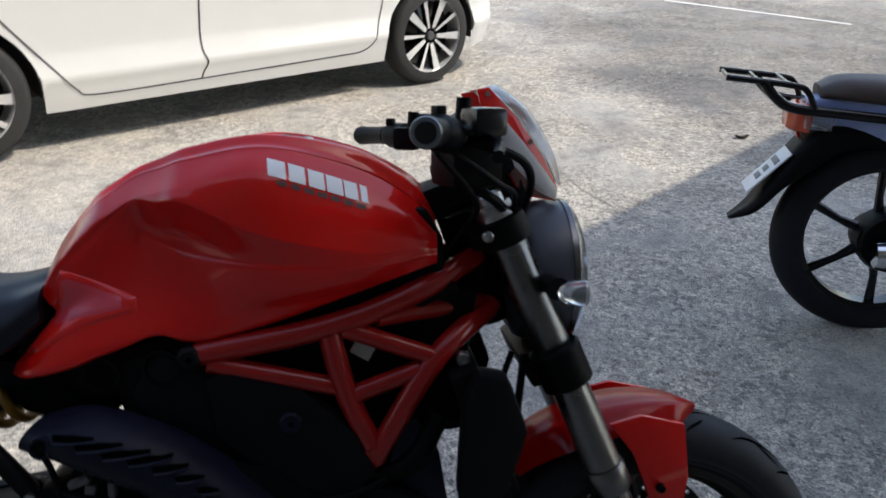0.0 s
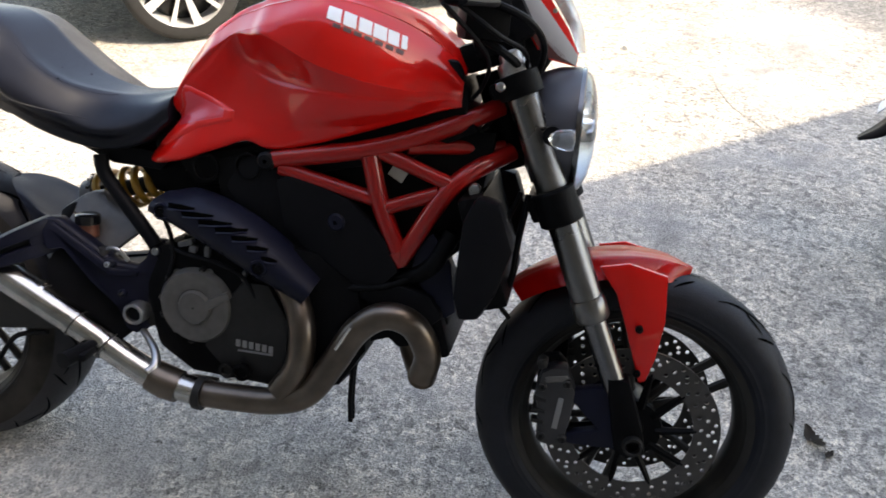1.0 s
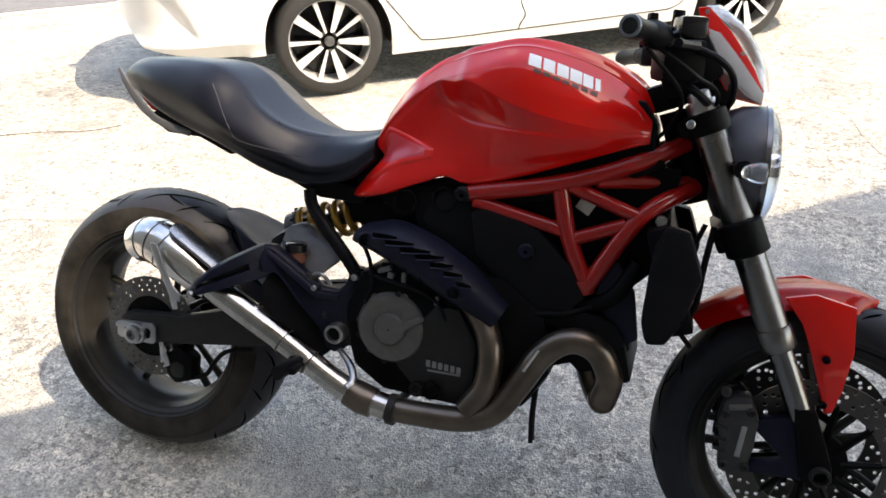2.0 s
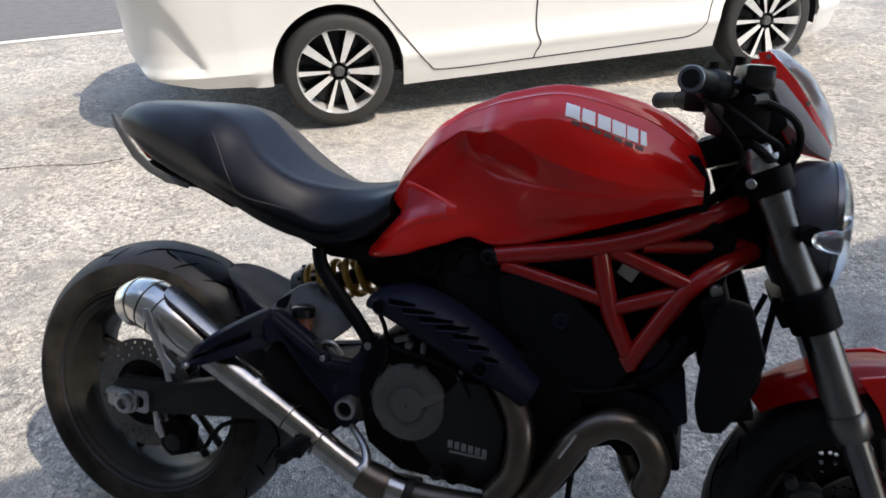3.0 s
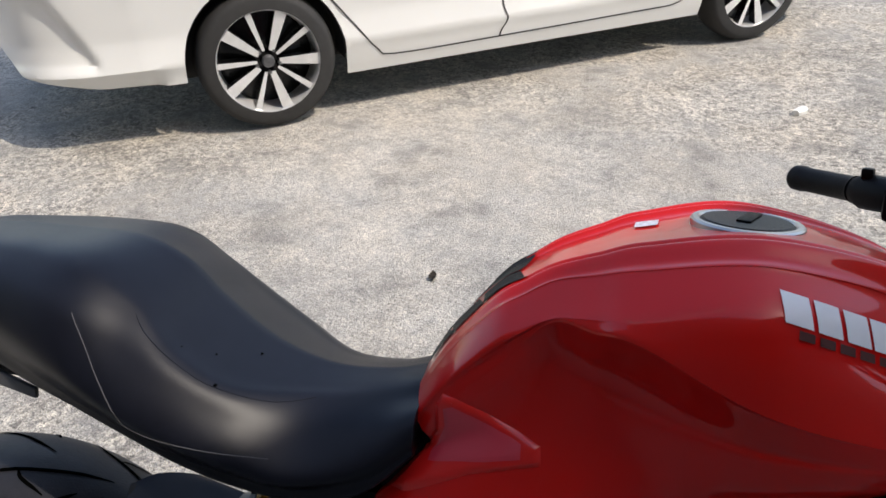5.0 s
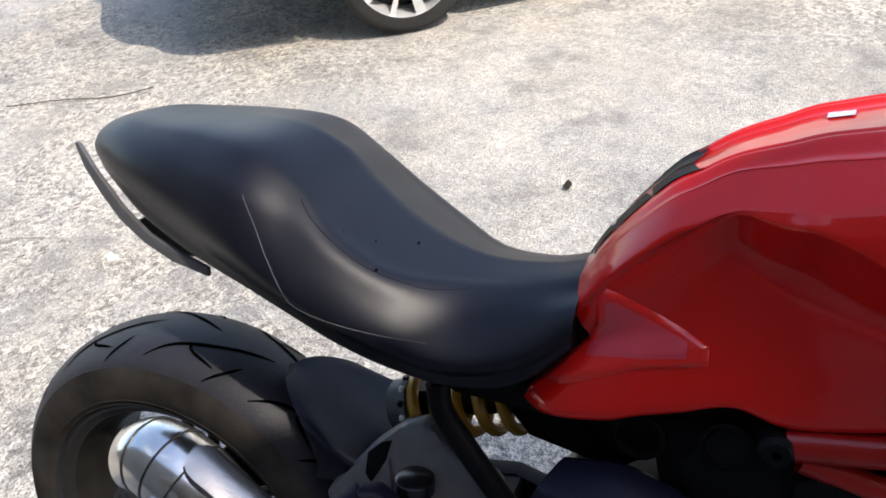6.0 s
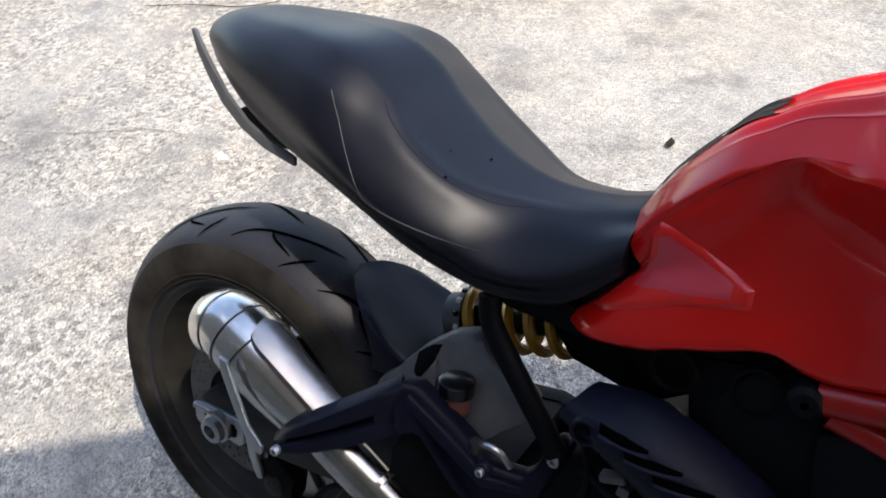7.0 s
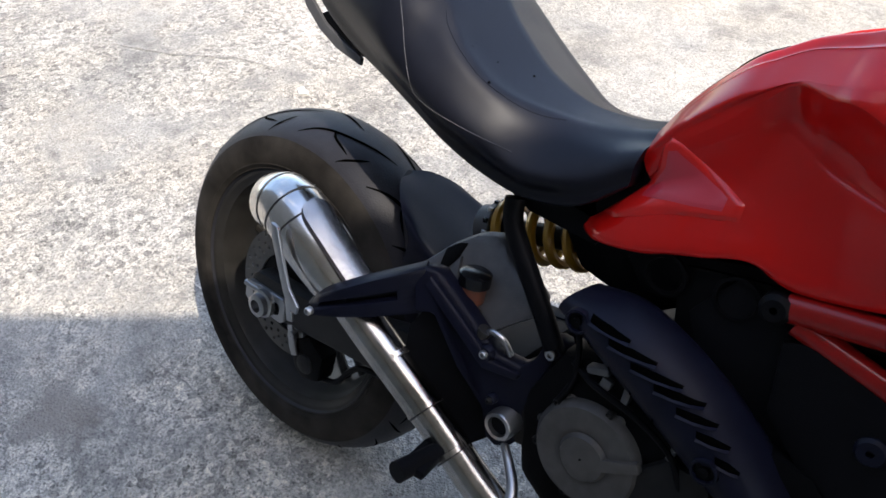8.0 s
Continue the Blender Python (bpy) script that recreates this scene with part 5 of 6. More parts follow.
rows = [catmull([l[i] for l in along], 9) for i in range(20)]
grid(bm, [[Vector((q.x, -q.y, q.z)) for q in r[:0:-1]] + r for r in rows])
bmesh.ops.solidify(bm, geom=list(bm.faces), thickness=.003)
bmesh.ops.recalc_face_normals(bm, faces=bm.faces)
part("visor", bm, SMOKE, screen, "smoky clear visor", angle=60)

# tank dressings
def on_tank(x, y, lift=.001):
    """The place and normal of the tank's skin straight above (x, y)."""
    ob = tank
    hit, place, normal, _ = ob.ray_cast(Vector((x, y, 1.3)), Vector((0, 0, -1)))
    return place + normal * lift, normal


cap, cap_n = on_tank(.858, 0.018)
turn = cap_n.to_track_quat("Z", "Y").to_matrix().to_4x4()
fc = part("fuel_cap", revolve([(-.006, .054), (.002, .054), (.004, .052), (.004, .047), (.002, .045)], 40, axis="z"), ALU, bike, "alloy ring fuel cap with dark lid")
fc.matrix_local = Matrix.Translation(cap - cap_n * .004) @ turn
lid = part("lid", revolve([(.002, .045), (.0045, .042), (.005, .001)], 40, axis="z"), DARKCASE, fc)
part("flap", box(.008, 0, .0055, .050, .014, .003, .001), BLACK, lid)

# panel in the flank, brand marks as plain shapes, sticker and grip pads
# raised arrow facet on the flank with a dusky inset
def flank(name, outline, lift, edge_lift, material, label=""):
    """A raised panel following the tank's near side, its rim rounded down to the skin."""
    bm = bmesh.new()
    bm.faces.new([bm.verts.new((x, 0, z)) for x, z in outline])
    rim = [Vector((x, 0, z)) for x, z in outline]
    bmesh.ops.triangulate(bm, faces=bm.faces)
    for _ in range(4):
        bmesh.ops.subdivide_edges(bm, edges=list(bm.edges), cuts=1, use_grid_fill=True)

    def to_rim(q):
        best = 1.0
        for k, u in enumerate(rim):
            w = rim[(k + 1) % len(rim)]
            t = min(1.0, max(0.0, (q - u).dot(w - u) / (w - u).length_squared))
            best = min(best, (q - u.lerp(w, t)).length)
        return best
    for v in bm.verts:
        share = min(1.0, to_rim(v.co) / .004)
        hit, place, normal, _ = tank.ray_cast(Vector((v.co.x, -.6, v.co.z)), Vector((0, 1, 0)))
        if hit:
            v.co = place + normal * (edge_lift + (lift - edge_lift) * share)
    bmesh.ops.recalc_face_normals(bm, faces=bm.faces)
    if sum(f.normal.y for f in bm.faces) > 0:
        bmesh.ops.reverse_faces(bm, faces=bm.faces)
    return part(name, bm, material, tank, label, angle=60)


flank("flank_panel", [(.570, .822), (.577, .834), (.590, .832), (.678, .798), (.680, .780), (.610, .760), (.540, .722), (.520, .718), (.552, .757), (.570, .785)], .0040, .0002, FACET_RED, "raised red arrow-shaped facet")
flank("panel_inset", [(.579, .820), (.588, .824), (.660, .796), (.660, .783), (.600, .768), (.566, .757), (.582, .787)], .0048, .0042, PANEL_PINK, "dusky pink inset decal")
A0, A1 = Vector((.862, 0, .984)), Vector((.992, 0, .953))
for k, (u0, u1) in enumerate(((0, .17), (.20, .355), (.385, .54), (.56, .72), (.735, .87), (.90, .97))):
    p, r = A0.lerp(A1, u0), A0.lerp(A1, u1)
    h = Vector((.003, 0, -.026))
    decal(tank, "brand_mark", [(p.x, p.z), (r.x, r.z), ((r + h).x, (r + h).z), ((p + h).x, (p + h).z)], WHITE_MARK, tank, (.0014, .0014), 6, 5, slant=-.3)
for k in range(7):
    x, z = .876 + k * .0165, .9525 - k * .0040
    decal(tank, "model_mark", [(x, z), (x + .0125, z - .003), (x + .0125, z - .0105), (x, z - .0075)], DARK_MARK, tank, (.0010, .0010), 3, 2, slant=-.3)


def top_decal(ob, name, pts, material, parent, label=""):
    """A patch laid from above over four (x, y) corners."""
    bm = bmesh.new()
    rows = []
    for i in range(6):
        row = []
        for j in range(6):
            a, b = i / 5, j / 5
            x = (pts[0][0] * (1 - a) + pts[1][0] * a) * (1 - b) + (pts[3][0] * (1 - a) + pts[2][0] * a) * b
            y = (pts[0][1] * (1 - a) + pts[1][1] * a) * (1 - b) + (pts[3][1] * (1 - a) + pts[2][1] * a) * b
            hit, place, normal, _ = ob.ray_cast(Vector((x, y, 1.4)), Vector((0, 0, -1)))
            row.append(place + normal * .0018)
        rows.append(row)
    grid(bm, rows)
    bmesh.ops.recalc_face_normals(bm, faces=bm.faces)
    for f in bm.faces:
        if f.normal.z < 0:
            f.normal_flip()
    return part(name, bm, material, parent, label)


for x0, x1, w in ((.548, .566, .030), (.571, .598, .042), (.604, .640, .050)):
    for g in (-1, 1):
        top_decal(tank, "grip_pad", [(x0, g * .003), (x1, g * .003), (x1 + .012, g * w), (x0 + .004, g * w * .86)], PLASTIC, tank, "black tank grip pad")
top_decal(tank, "sticker", [(.751, .028), (.774, .025), (.776, .046), (.753, .049)], STICKER, tank, "small pale sticker")
for run in ([(.203, .886), (.222, .854), (.236, .828), (.250, .805), (.272, .767)], [(.262, .777), (.290, .766), (.35, .757), (.41, .752)]):
    line = []
    for p in catmull([(x, 0, z) for x, z in run], 14):
        hit, place, normal, _ = seat.ray_cast(Vector((p.x, -.5, p.z + .12)), Vector((0, 1, -.3)).normalized())
        if hit:
            line.append(place + normal * .0003)
    part("stitching", tube(line, .0006, 5), STITCH, seat)
# pressed fold along the crease of the rider's dip
line = []
for p in catmull([(.255, -.108, 0), (.270, -.117, 0), (.300, -.121, 0), (.340, -.118, 0), (.390, -.098, 0), (.435, -.066, 0)], 20):
    hit, place, normal, _ = seat.ray_cast(Vector((p.x, p.y, 1.3)), Vector((0, 0, -1)))
    line.append(place - normal * .0002)
part("fold", tube(line, .0008, 5), VINYL, seat)
for x, y, r in ((.345, -.115, .0024), (.327, -.078, .0015), (.360, -.038, .0020), (.30, -.10, .0010)):
    hit, place, normal, _ = seat.ray_cast(Vector((x, y, 1.3)), Vector((0, 0, -1)))
    if hit:
        ob = part("crumb", revolve([(-r * .4, .0001), (0, r), (r * .9, .0001)], 7, place + Vector((0, 0, r * .3)), axis="z"), GROOVE, seat)
# ---- the white car parked behind ----
def build_car():
    car = thing("car", pose(-2.031, 3.231, 0, 0, 0, 41.3), "white four-door saloon car parked in the sun", "car")
    R = .345

    def low(x):
        for hub in (0.0, 2.6):
            if abs(x - hub) < R:
                return .305 + math.sqrt(R * R - (x - hub) ** 2)
        if x < -R:
            return float(np.interp(x, (-1.13, -1.08, -.97, -.70, -.4), (.53, .45, .335, .275, .262)))
        if x > 2.6 + R:
            return .19
        return .185

    plan = catmull([(-1.12, .87, 0), (-1.11, .62, 0), (-1.06, .36, 0), (-.94, .155, 0), (-.77, .06, 0), (-.5, .02, 0)], 90)
    cols = [(p.x, p.y) for p in plan]
    xs = sorted(set([round(v, 4) for v in np.arange(-.47, 3.1, .04)] + [v for h in (0, 2.6) for v in (h - R - .001, h + R + .001)] + [h + R * math.cos(a) for h in (0, 2.6) for a in np.linspace(0.02, math.pi - .02, 26)]))
    cols += [(x, .0 + .02 * max(0, (-x) / .5) + .03 * max(0, (x - 2.8) / .3) ** 2) for x in xs if -.48 < x < 3.05]
    cols += [(p.x, p.y) for p in catmull([(3.08, .06, 0), (3.2, .13, 0), (3.32, .30, 0), (3.38, .58, 0), (3.40, .87, 0)], 20)]
    inset = [(.185, .050), (.25, .030), (.30, .020), (.345, .004), (.40, .014), (.46, .022), (.58, .014), (.70, .004), (.80, .0), (.88, .012), (.95, .05)]
    zs = [z for z, _ in inset]

    def inset_at(z):
        return float(np.interp(z, zs, [i for _, i in inset]))
    bm = bmesh.new()
    near, rows = [], []
    for k, (x, y) in enumerate(cols):
        p0, p1 = Vector((*cols[max(0, k - 1)], 0)), Vector((*cols[min(len(cols) - 1, k + 1)], 0))
        d = (p1 - p0)
        if d.length < .02:
            d = Vector((1, 0, 0))
        d.normalize()
        n = Vector((-d.y, d.x, 0))
        zl = low(x)
        row = []
        split = max(zl + .02, .345)
        for j in range(40):
            z = zl + (split - zl) * j / 6 if j < 6 else split + (.95 - split) * (j - 6) / 33
            ins = inset_at(z) + (.06 * max(0, (.34 - z) / .15) if x < -.45 else 0)
            # hollow facet in the corner of the rear bumper, with a crisp leading edge and a ledge below
            if x < -.5 and .36 < z < .80:
                past = -.640 - (z - .36) * .50 - x
                if past > 0:
                    ins += .030 * (lambda u: u * u * (3 - 2 * u))(min(1, past / .055)) * max(0, 1 - past / .40) * min(1, (z - .36) / .025) * min(1, (.80 - z) / .20)
            q = Vector((x, y, 0)) + n * ins
            row.append(Vector((q.x, q.y, z)))
        rows.append(row)
    grid(bm, rows)
    far = [[Vector((p.x, 1.74 - p.y, p.z)) for p in r] for r in rows]
    grid(bm, far, flip=True)
    tops = [[r[-1], f[-1] + (r[-1] - f[-1]) * 0.0] for r, f in zip(rows, far)]
    deck = [[a.lerp(b, t) + Vector((0, 0, .06 * math.sin(math.pi * t))) for t in [k / 8 for k in range(9)]] for a, b in tops]
    grid(bm, deck, flip=True)
    bmesh.ops.remove_doubles(bm, verts=bm.verts, dist=.0004)
    bmesh.ops.recalc_face_normals(bm, faces=bm.faces)
    body = part("body", bm, CARWHITE, car, "white painted lower body", angle=30)
    # cabin
    cab = bmesh.new()
    lines = []
    for z, x0, x1, yi in ((.95, -.55, 2.75, .06), (1.15, -.20, 2.25, .13), (1.35, .22, 1.75, .23), (1.46, .55, 1.45, .32)):
        loopp = []
        for a in range(48):
            t = a / 48 * 2 * math.pi
            cx, cy = math.copysign(abs(math.cos(t)) ** .35, math.cos(t)), math.copysign(abs(math.sin(t)) ** .35, math.sin(t))
            loopp.append(Vector(((x0 + x1) / 2 + (x1 - x0) / 2 * cx, .87 + (.87 - yi) * cy, z)))
        lines.append(loopp)
    vs = grid(cab, lines, close_v=True)
    bmesh.ops.recalc_face_normals(cab, faces=cab.faces)
    part("windows", cab, WINDOW, car, "dark tinted cabin glass")
    roof = bmesh.new()
    vs = grid(roof, [[p + Vector((0, 0, .004)) for p in lines[-1]], [Vector((1.0 + (p.x - 1.0) * .7, .87 + (p.y - .87) * .7, 1.485)) for p in lines[-1]]], close_v=True)
    roof.faces.new(vs[-1])
    bmesh.ops.recalc_face_normals(roof, faces=roof.faces)
    part("roof", roof, CARWHITE, car)
    # sill trim, underside, door seams
    part("underside", box(1.3, .87, .27, 3.5, 1.30, .10, .01), SEAM, car)

    def seam(pts, w=.004, mt=SEAM, name="door_seam"):
        b2 = bmesh.new()
        q = catmull([(x, 0, z) for x, z in pts], 40)
        rows2 = []
        for i, p in enumerate(q):
            d = (q[min(i + 1, 39)] - q[max(i - 1, 0)]).normalized()
            nn = Vector((-d.z, 0, d.x)) * w
            rows2.append([Vector((e.x, inset_at(e.z) - .0025 + (.02 * max(0, -e.x / .5)), e.z)) for e in (p - nn, p, p + nn)])
        grid(b2, rows2)
        bmesh.ops.recalc_face_normals(b2, faces=b2.faces)
        return part(name, b2, mt, car, "dark shut line between panels")
    seam([(1.13, .95), (1.115, .64), (1.108, .42), (1.13, .335), (1.105, .28), (1.095, .250)])
    seam([(.02, .95), (.13, .78), (.24, .615), (.40, .40), (.49, .285), (.58, .248), (1.1, .250), (1.9, .262), (2.08, .27), (2.16, .32), (2.19, .42), (2.22, .56), (2.23, .95)], .0035)
    for hub in (0.0, 2.6):
        for far_side in (False, True):
            w = bmesh.new()
            y0 = 0.012
            prof = []
            for k in range(17):
                a = -math.pi / 2 + math.pi * k / 16
                c = max(0, math.cos(a))
                prof.append((.0925 + .095 * math.copysign(abs(math.sin(a)) ** .8, math.sin(a)), .224 + .078 * c ** .40))
            m = pose(hub, y0, .302) if not far_side else pose(hub, 1.74 - y0, .302, 0, 0, 180)
            wheel = part("wheel", revolve([(.012, .230), (.004, .226), (.004, .221), (.014, .217), (.10, .205), (.17, .205), (.17, .224)], 56, close=True), MACHINED, car, "black and machined alloy wheel")
            wheel.matrix_local = m
            part("tyre", revolve(prof, 72, close=True), CARTYRE, wheel, "black car tyre", angle=70)
            part("backing", revolve([(.09, .001), (.075, .05), (.09, .12), (.11, .208)], 40), GLOSSBLACK, wheel)
            for k in range(10):
                # alternately broad and narrow blades, set a little askew
                a = radians(66 + (k // 2) * 72 + (0 if k % 2 else 40))
                u = Vector((math.cos(a), 0, math.sin(a)))
                t = Vector((-math.sin(a), 0, math.cos(a)))
                w0, w1, lean = (.0120, .0250, .006) if k % 2 else (.0065, .0135, -.004)
                bs = bmesh.new()
                edge = [u * .048 + t * w0, u * .048 - t * w0, u * .125 + t * (lean * .4 - (w0 + w1) * .5), u * .2165 + t * (lean - w1), u * .2165 + t * (lean + w1), u * .125 + t * (lean * .4 + (w0 + w1) * .5)]
                f0 = [bs.verts.new(q + Vector((0, .026 - .014 * (q.length / .2), 0))) for q in edge]
                f1 = [bs.verts.new(q + Vector((0, .060, 0))) for q in edge]
                bs.faces.new(f0)
                for i in range(6):
                    bs.faces.new((f0[i], f1[i], f1[(i + 1) % 6], f0[(i + 1) % 6]))
                bmesh.ops.recalc_face_normals(bs, faces=bs.faces)
                blade = part("spoke", bs, MACHINED, wheel, angle=20)
                blade.data.materials.append(GLOSSBLACK)
                for f in blade.data.polygons:
                    f.material_index = 0 if f.index == 0 else 1
            part("hub_cap", revolve([(.010, .001), (.010, .022), (.014, .026), (.030, .028)], 24), CASTGREY, wheel)
            for k in range(5):
                a = radians(54 + k * 72)
                part("wheel_nut", revolve([(.022, .001), (.022, .008), (.045, .008)], 8, (.052 * math.cos(a), 0, .052 * math.sin(a))), CASTGREY, wheel)
            well = bmesh.new()
            arc = [radians(-8 + 196 * k / 24) for k in range(25)]
            grid(well, [[Vector((r * math.cos(a), o, r * math.sin(a))) for o, r in ((.03, .344), (.20, .344), (.20, .001))] for a in arc])
            bmesh.ops.recalc_face_normals(well, faces=well.faces)
            part("wheel_well", well, SEAM, wheel)
    return car


build_car()


# ---- the parked pale blue motorbike ----
def build_moped():
    M = pose(1.425, 2.305, 0, 0, 0, -12) @ pose(0, 0, 0, -7, 0, 0) @ Matrix.Diagonal((.92, .92, .92, 1))
    mo = thing("moped", M, "pale blue underbone motorbike with rear luggage rack", "motorbike")
    K = 1.14

    def wheel(cx, name):
        c = Vector((cx, 0, .300 * K))
        w = part(name, revolve([(-.06, .01), (-.06, .075), (-.02, .08), (.02, .08), (.06, .075), (.06, .01)], 32, c, close=True), BLACK, mo, "black five-spoke cast wheel")
        prof = []
        for k in range(15):
            a = -math.pi / 2 + math.pi * k / 14
            prof.append((.048 * math.sin(a), .222 * K + .078 * K * max(0, math.cos(a)) ** .7))
        part("tyre", revolve(prof, 72, c, close=True), RUBBER, w, angle=70)
        part("rim", revolve([(-.034, .225 * K), (-.030, .205 * K), (.030, .205 * K), (.034, .225 * K)], 60, c, close=True), GLOSSBLACK, w)
        for k in range(6):
            a = radians(k * 60 + 98)
            d, t = Vector((math.cos(a), 0, math.sin(a))), Vector((-math.sin(a), 0, math.cos(a)))
            part("spoke", tube([c + d * .05, c + d * .14 + t * .006, c + d * .212 * K], [.022, .013, .017], 8), GLOSSBLACK, w)
        return w
    wheel(0.0, "rear_wheel")
    wheel(1.24 * K, "front_wheel")
    part("rear_drum", revolve([(-.07, .001), (-.085, .05), (-.08, .095), (-.05, .105), (.03, .105)], 32, (0.03, 0, .300 * K)), BLACK, mo)
    sil = part("silencer", tube([(-.02, -.13, .32), (.0, -.13, .322), (.02, -.13, .325), (.36, -.12, .33), (.50, -.10, .30)], [.028, .040, .046, .046, .03], 20), BLUEBLACK, mo, "dark silencer with chrome tip")
    part("tip", tube([(-.035, -.13, .318), (.022, -.13, .325)], [.044, .0475], 20), CHROME, sil)
    part("swingarm", plate([(-.03, .33), (.02, .375), (.45, .44), (.5, .42), (.5, .36), (.0, .31)], -.075, -.10, .006), BLACK, mo)
    part("side_panel", loft([
        [(-.33, 0, 0.790), (-.2, 0, 0.820), (.0, 0, 0.830), (.3, 0, 0.800), (.55, 0, 0.700)],
        [(-.33, .05, 0.780), (-.2, .08, 0.805), (.0, .115, 0.810), (.3, .13, 0.770), (.55, .12, 0.680)],
        [(-.32, .05, 0.735), (-.2, .085, 0.740), (.0, .125, 0.725), (.3, .14, 0.640), (.55, .13, 0.560)],
        [(-.31, .04, 0.715), (-.2, .07, 0.695), (.0, .10, 0.655), (.3, .12, 0.560), (.55, .11, 0.460)],
        [(-.31, 0, 0.720), (-.2, 0, 0.700), (.0, 0, 0.660), (.3, 0, 0.560), (.55, 0, 0.460)],
    ], 24, 20), MOPEDBLUE, mo, "pale blue side panels", angle=50)
    part("seat", loft([
        [(-.30, 0, 0.830), (-.22, 0, 0.870), (.0, 0, 0.880), (.2, 0, 0.855), (.42, 0, 0.825), (.62, 0, 0.805)],
        [(-.30, .05, 0.825), (-.22, .09, 0.855), (.0, .12, 0.860), (.2, .125, 0.835), (.42, .115, 0.805), (.62, .07, 0.785)],
        [(-.295, .06, 0.795), (-.22, .10, 0.800), (.0, .13, 0.795), (.2, .135, 0.770), (.42, .125, 0.740), (.62, .08, 0.725)],
        [(-.29, 0, 0.790), (-.22, 0, 0.795), (.0, 0, 0.785), (.2, 0, 0.765), (.42, 0, 0.735), (.62, 0, 0.725)],
    ], 24, 16), MOPEDSEAT, mo, "dark brown vinyl seat", angle=60)
    rack = part("luggage_rack", tube([(-0.598, -.11, .835), (-0.396, -.115, .830), (-0.349, -.115, .815), (-0.315, -.12, .76)], .010, 10, n=24), GLOSSBLACK, mo, "black steel luggage rack")
    part("rack_bar", tube([(-0.598, .11, .835), (-0.396, .115, .830), (-0.349, .115, .815), (-0.315, .12, .76)], .010, 10, n=24), GLOSSBLACK, rack)
    for x in (-.59, -.50, -.41):
        part("rack_bar", rod((x, -.11, .834), (x, .11, .834), .007, 8), GLOSSBLACK, rack)
    for y in (-0.115, .115):
        part("rack_bar", tube([(-0.482, y, .830), (-0.439, y, .788), (-0.379, y, .760), (-0.220, y, .757), (.1, y * 1.1, .755)], .016, 10, n=30), GLOSSBLACK, rack)
    part("tail_lamp", loft([
        [(-0.379, 0, 0.750), (-0.353, 0, 0.765), (-0.310, 0, 0.770)],
        [(-0.379, .04, 0.745), (-0.353, .065, 0.760), (-0.310, .08, 0.765)],
        [(-0.375, .04, 0.690), (-0.353, .065, 0.685), (-0.310, .08, 0.680)],
        [(-0.370, 0, 0.685), (-0.353, 0, 0.680), (-0.310, 0, 0.675)],
    ], 12, 10), ORANGELENS, mo, "orange-red tail lamp")
    for y in (-0.100, .10):
        part("turn_signal", box(-0.293, y, .725, .085, .035, .055, .010), CLEAR, mo, "clear turn signal lens")
    part("reflector", box(-0.332, 0, .675, .012, .06, .045, .004, (0, -25, 0)), REDLENS, mo)
    pl = part("number_plate", box(-0.401, -.02, .535, .006, .135, .185, .002, (0, 38, 0)), PLATE, mo, "white number plate with dark bars")
    for v, wd in ((.04, .09), (.0, .05), (-0.035, .06)):
        part("plate_bar", box(-0.404 - v * -.61, -.02, .539 + v * .78, .002, wd, .022, .0006, (0, 38, 0)), GREY_MARK, pl)
    part("mudguard", loft([
        [(-0.491, 0, .350), (-0.431, 0, .415), (-0.396, 0, .505), (-0.319, 0, .65), (-0.220, 0, .72), (.0, 0, .72)],
        [(-0.491, .02, .350), (-0.431, .055, .413), (-0.388, .075, .50), (-0.310, .08, .645), (-0.220, .085, .71), (.0, .09, .71)],
        [(-0.482, .025, .345), (-0.413, .065, .39), (-0.345, .085, .49), (-0.267, .09, .57), (-0.180, .09, .64), (.0, .09, .67)],
        [(-0.478, 0, .350), (-0.405, 0, .395), (-0.336, 0, .495), (-0.260, 0, .575), (-0.180, 0, .65), (.0, 0, .68)],
    ], 24, 14), PLASTIC, mo, "black rear mudguard", angle=50)
    part("engine", box(.62, 0, .36, .36, .22, .22, .04), DARKCASE, mo)
    part("leg_shield", loft([
        [(.55, 0, .62), (.75, 0, .60), (.95, 0, .72), (1.05, 0, .95)],
        [(.55, .10, .60), (.75, .12, .56), (.95, .16, .68), (1.05, .10, .93)],
        [(.57, .09, .45), (.78, .11, .42), (1.0, .15, .52), (1.12, .08, .85)],
        [(.57, 0, .45), (.78, 0, .42), (1.02, 0, .52), (1.14, 0, .85)],
    ], 16, 12), MOPEDBLUE, mo, angle=50)
    for y in (-.08, .08):
        part("fork_leg", rod((1.12, y, .95), (1.24 * K, y, .300 * K), .018), CHROME, mo)
    part("handlebar", tube([(.98, -.34, 1.06), (1.02, -.2, 1.07), (1.08, 0, 1.02), (1.02, .2, 1.07), (.98, .34, 1.06)], .014, 10, n=24), BLACK, mo)
    return mo


build_moped()

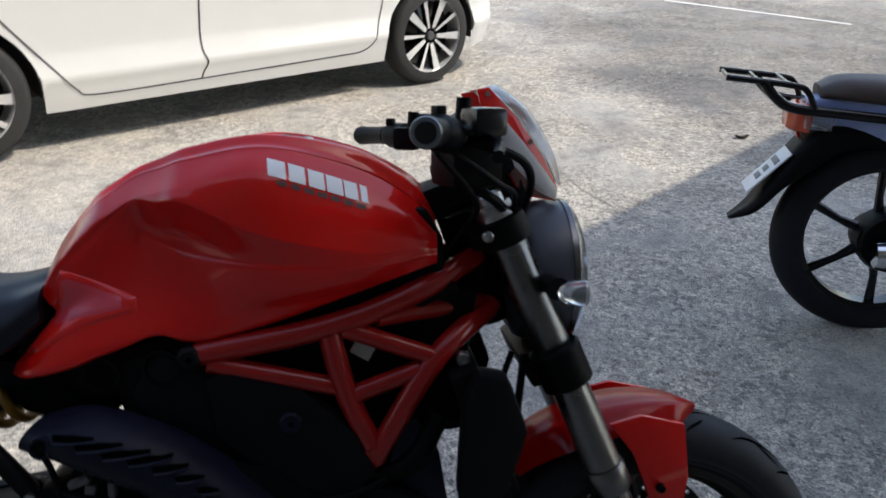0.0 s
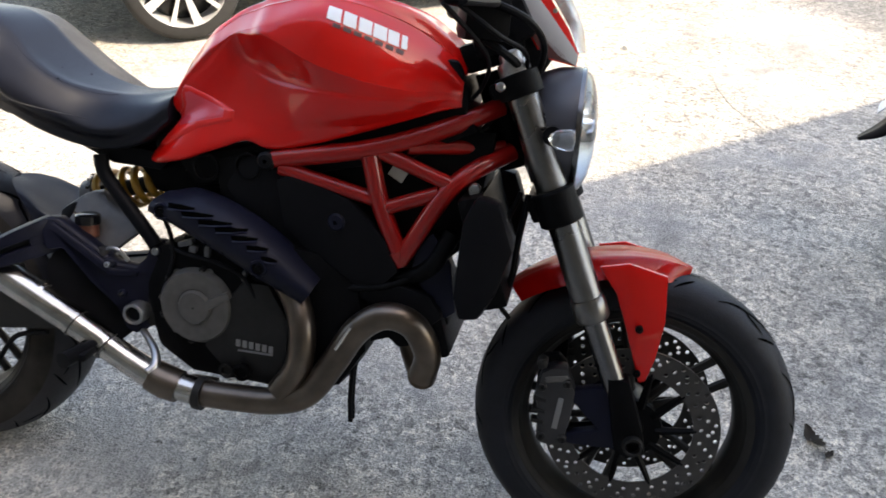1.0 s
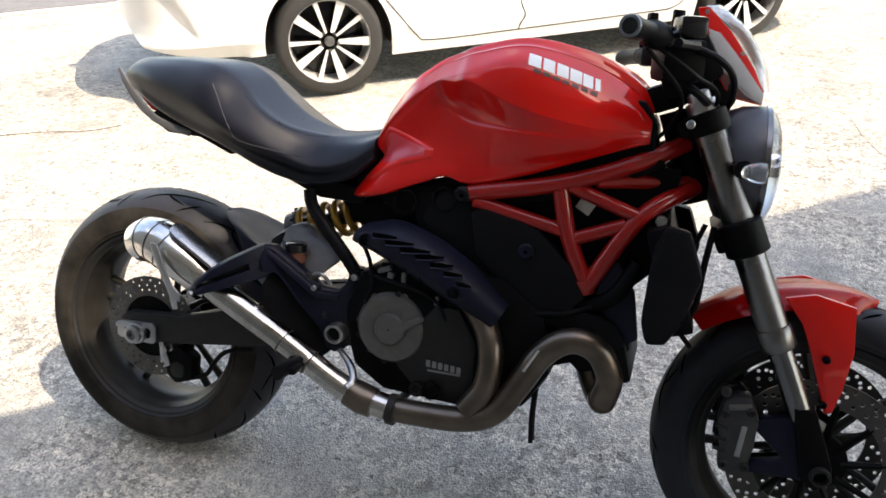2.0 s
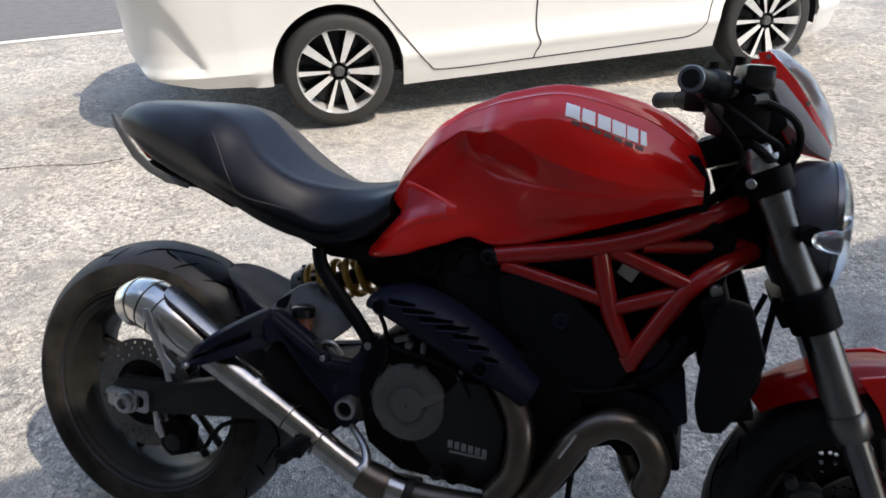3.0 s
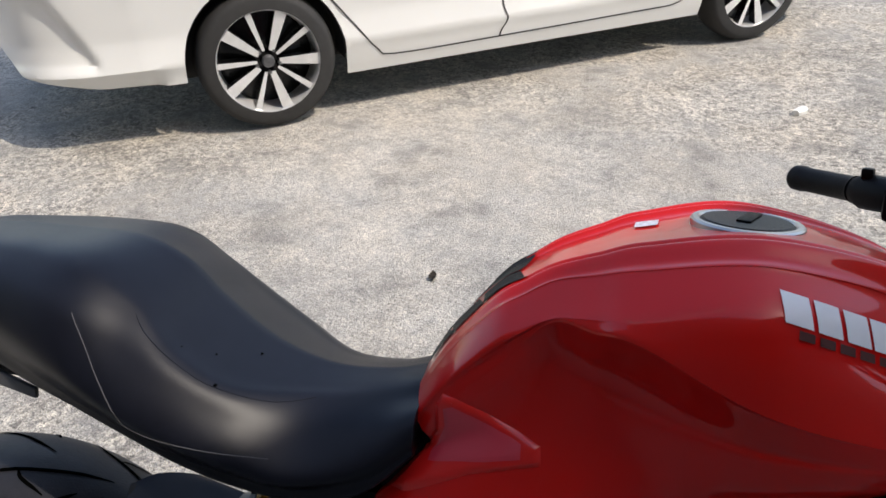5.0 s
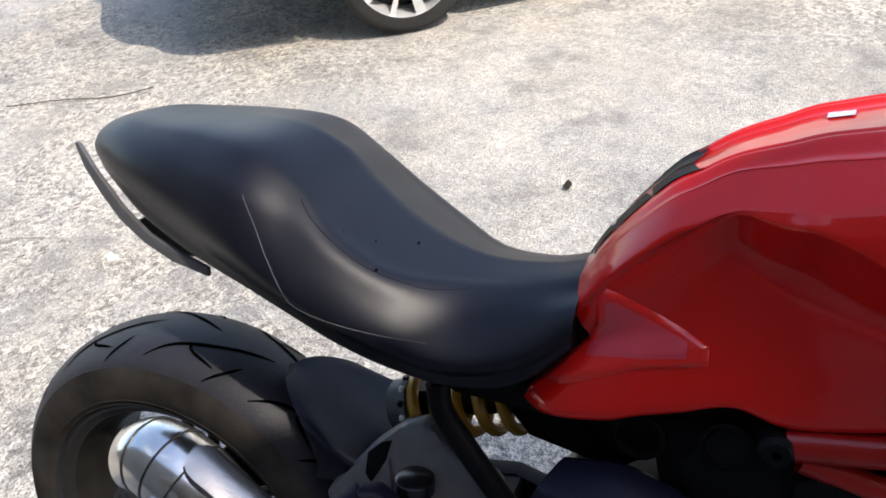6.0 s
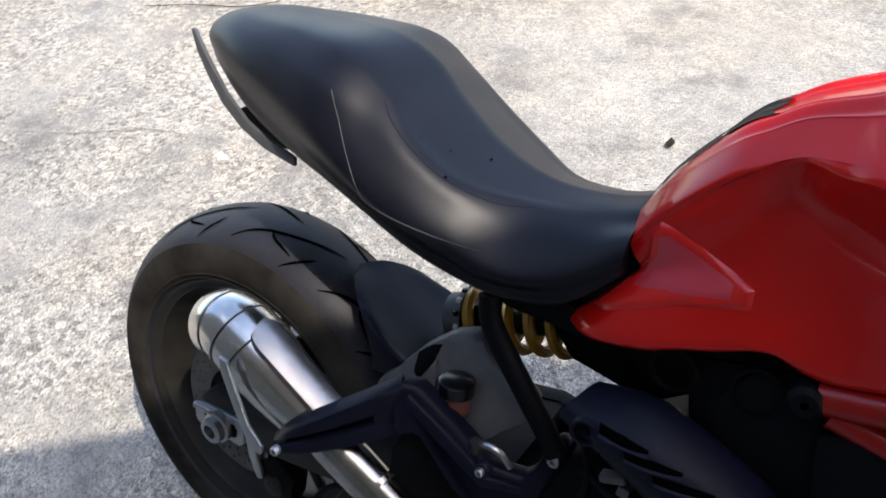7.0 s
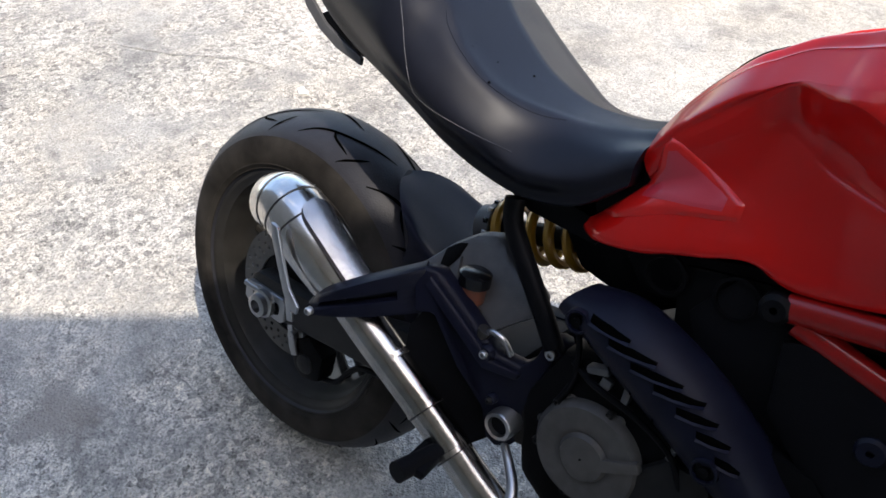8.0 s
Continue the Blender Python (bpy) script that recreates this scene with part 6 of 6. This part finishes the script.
# ---- litter on the concrete ----
def flake(x, y, size, material, name, label, category, seed, tall=.006):
    rnd = random.Random(seed)
    bm = bmesh.new()
    n = 9
    ring = [(size * (0.6 + .5 * rnd.random()) * math.cos(k * 2 * math.pi / n), size * .6 * (0.5 + .6 * rnd.random()) * math.sin(k * 2 * math.pi / n)) for k in range(n)]
    top = [bm.verts.new((a, b, tall * (.6 + .8 * rnd.random()))) for a, b in ring]
    bot = [bm.verts.new((a * .95, b * .95, 0)) for a, b in ring]
    mid = bm.verts.new((0, 0, tall * 1.3))
    for k in range(n):
        bm.faces.new((top[k], top[(k + 1) % n], mid))
        bm.faces.new((bot[k], bot[(k + 1) % n], top[(k + 1) % n], top[k]))
    bm.faces.new(bot[::-1])
    bmesh.ops.recalc_face_normals(bm, faces=bm.faces)
    ob = part(name, bm, material)
    ob.matrix_world = pose(x, y, ground_height(x, y), 0, 0, rnd.random() * 360)
    return tagged(ob, label, category)


def leaf(x, y, length, turn, seed, label="small dark curled dead leaf on the concrete"):
    """A dry leaf: pointed blade folded along its rib, curled up at the ends, with a short stalk."""
    rnd = random.Random(seed)
    bm = bmesh.new()
    rows = []
    for i in range(13):
        u = i / 12
        wide = length * .26 * math.sin(math.pi * min(1, u * .93 + .05)) ** .8 * (1 + .25 * rnd.uniform(-1, 1))
        curl = length * .22 * (2 * u - 1) ** 2
        rows.append([Vector(((u - .5) * length, v * wide + length * .06 * math.sin(u * 5), .002 + curl + abs(v) * wide * (.5 + .3 * math.sin(u * 7)))) for v in (-1, -.5, 0, .5, 1)])
    grid(bm, rows)
    bmesh.ops.solidify(bm, geom=list(bm.faces), thickness=.0008)
    tube([rows[0][2], rows[0][2] + Vector((-length * .16, length * .03, -.001)), rows[0][2] + Vector((-length * .30, 0, 0))], .0009, 6, n=6, bm=bm)
    bmesh.ops.recalc_face_normals(bm, faces=bm.faces)
    ob = part("dead_leaf", bm, LEAF)
    low = min(v.co.z for v in ob.data.vertices)
    ob.matrix_world = pose(x, y, ground_height(x, y) - low, 0, 0, turn)
    return tagged(ob, label, "leaf")


leaf(-.958, 2.325, .050, 115, 5)
leaf(1.647, 4.164, .085, 20, 6, "curled brown dead leaf on the sunlit concrete")
leaf(.882, 1.403, .070, 125, 8, "dry crumpled leaf on the shaded concrete")
leaf(.915, 1.362, .032, 60, 9, "small broken piece of a dry leaf on the shaded concrete")
flake(-2.105, 1.526, .035, PAPER, "paper_scrap", "small pale paper scrap lying on the concrete", "litter", 3)
flake(.142, 3.955, .045, PAPER, "paper_scrap", "crumpled white paper scrap on the sunlit concrete", "litter", 4, .02)


def wire(points, r, material, name, label, category):
    ob = part(name, tube([(x, y, ground_height(x, y) + z) for x, y, z in points], r, 6, n=24), material)
    return tagged(ob, label, category)


wire([(-3.42, 2.12, .004), (-3.2, 2.23, .012), (-3.0, 2.33, .006), (-2.87, 2.45, .010)], .0024, TWIG, "twig", "thin dry bent twig on the sunlit concrete", "twig")


def pebbles():
    """Loose grit strewn over the yard, one mesh."""
    rnd = random.Random(11)
    verts, faces = [], []
    shape = [(1, 0, 0), (0, 1, 0), (-1, 0, 0), (0, -1, 0), (0, 0, .8), (0, 0, -.3)]
    tri = [(0, 1, 4), (1, 2, 4), (2, 3, 4), (3, 0, 4), (1, 0, 5), (2, 1, 5), (3, 2, 5), (0, 3, 5)]
    for n in range(19000):
        x, y = (rnd.uniform(-5, 4), rnd.uniform(.3, 7.5)) if n < 5200 else (rnd.uniform(-2.6, 1.9), rnd.uniform(.15, 2.4))
        if noise.noise(Vector((x * .9, y * .9, 2))) + .35 * rnd.random() < .05:
            continue
        s = .0016 + .0050 * rnd.random() ** 4
        t = rnd.random() * 6.28
        k = len(verts)
        for a, b, c in shape:
            a, b = a * (.7 + .6 * rnd.random()), b * (.7 + .6 * rnd.random())
            verts.append((x + s * (a * math.cos(t) - b * math.sin(t)), y + s * (a * math.sin(t) + b * math.cos(t)), ground_height(x, y) + s * c * .7 + s * .1))
        faces.extend((p + k, q + k, r + k) for p, q, r in tri)
    me = bpy.data.meshes.new("pebbles")
    me.from_pydata(verts, [], faces)
    me.materials.append(PEBBLE)
    return tagged(new("gravel", me), "loose pale grit strewn over the concrete", "gravel", kind="stuff")


pebbles()
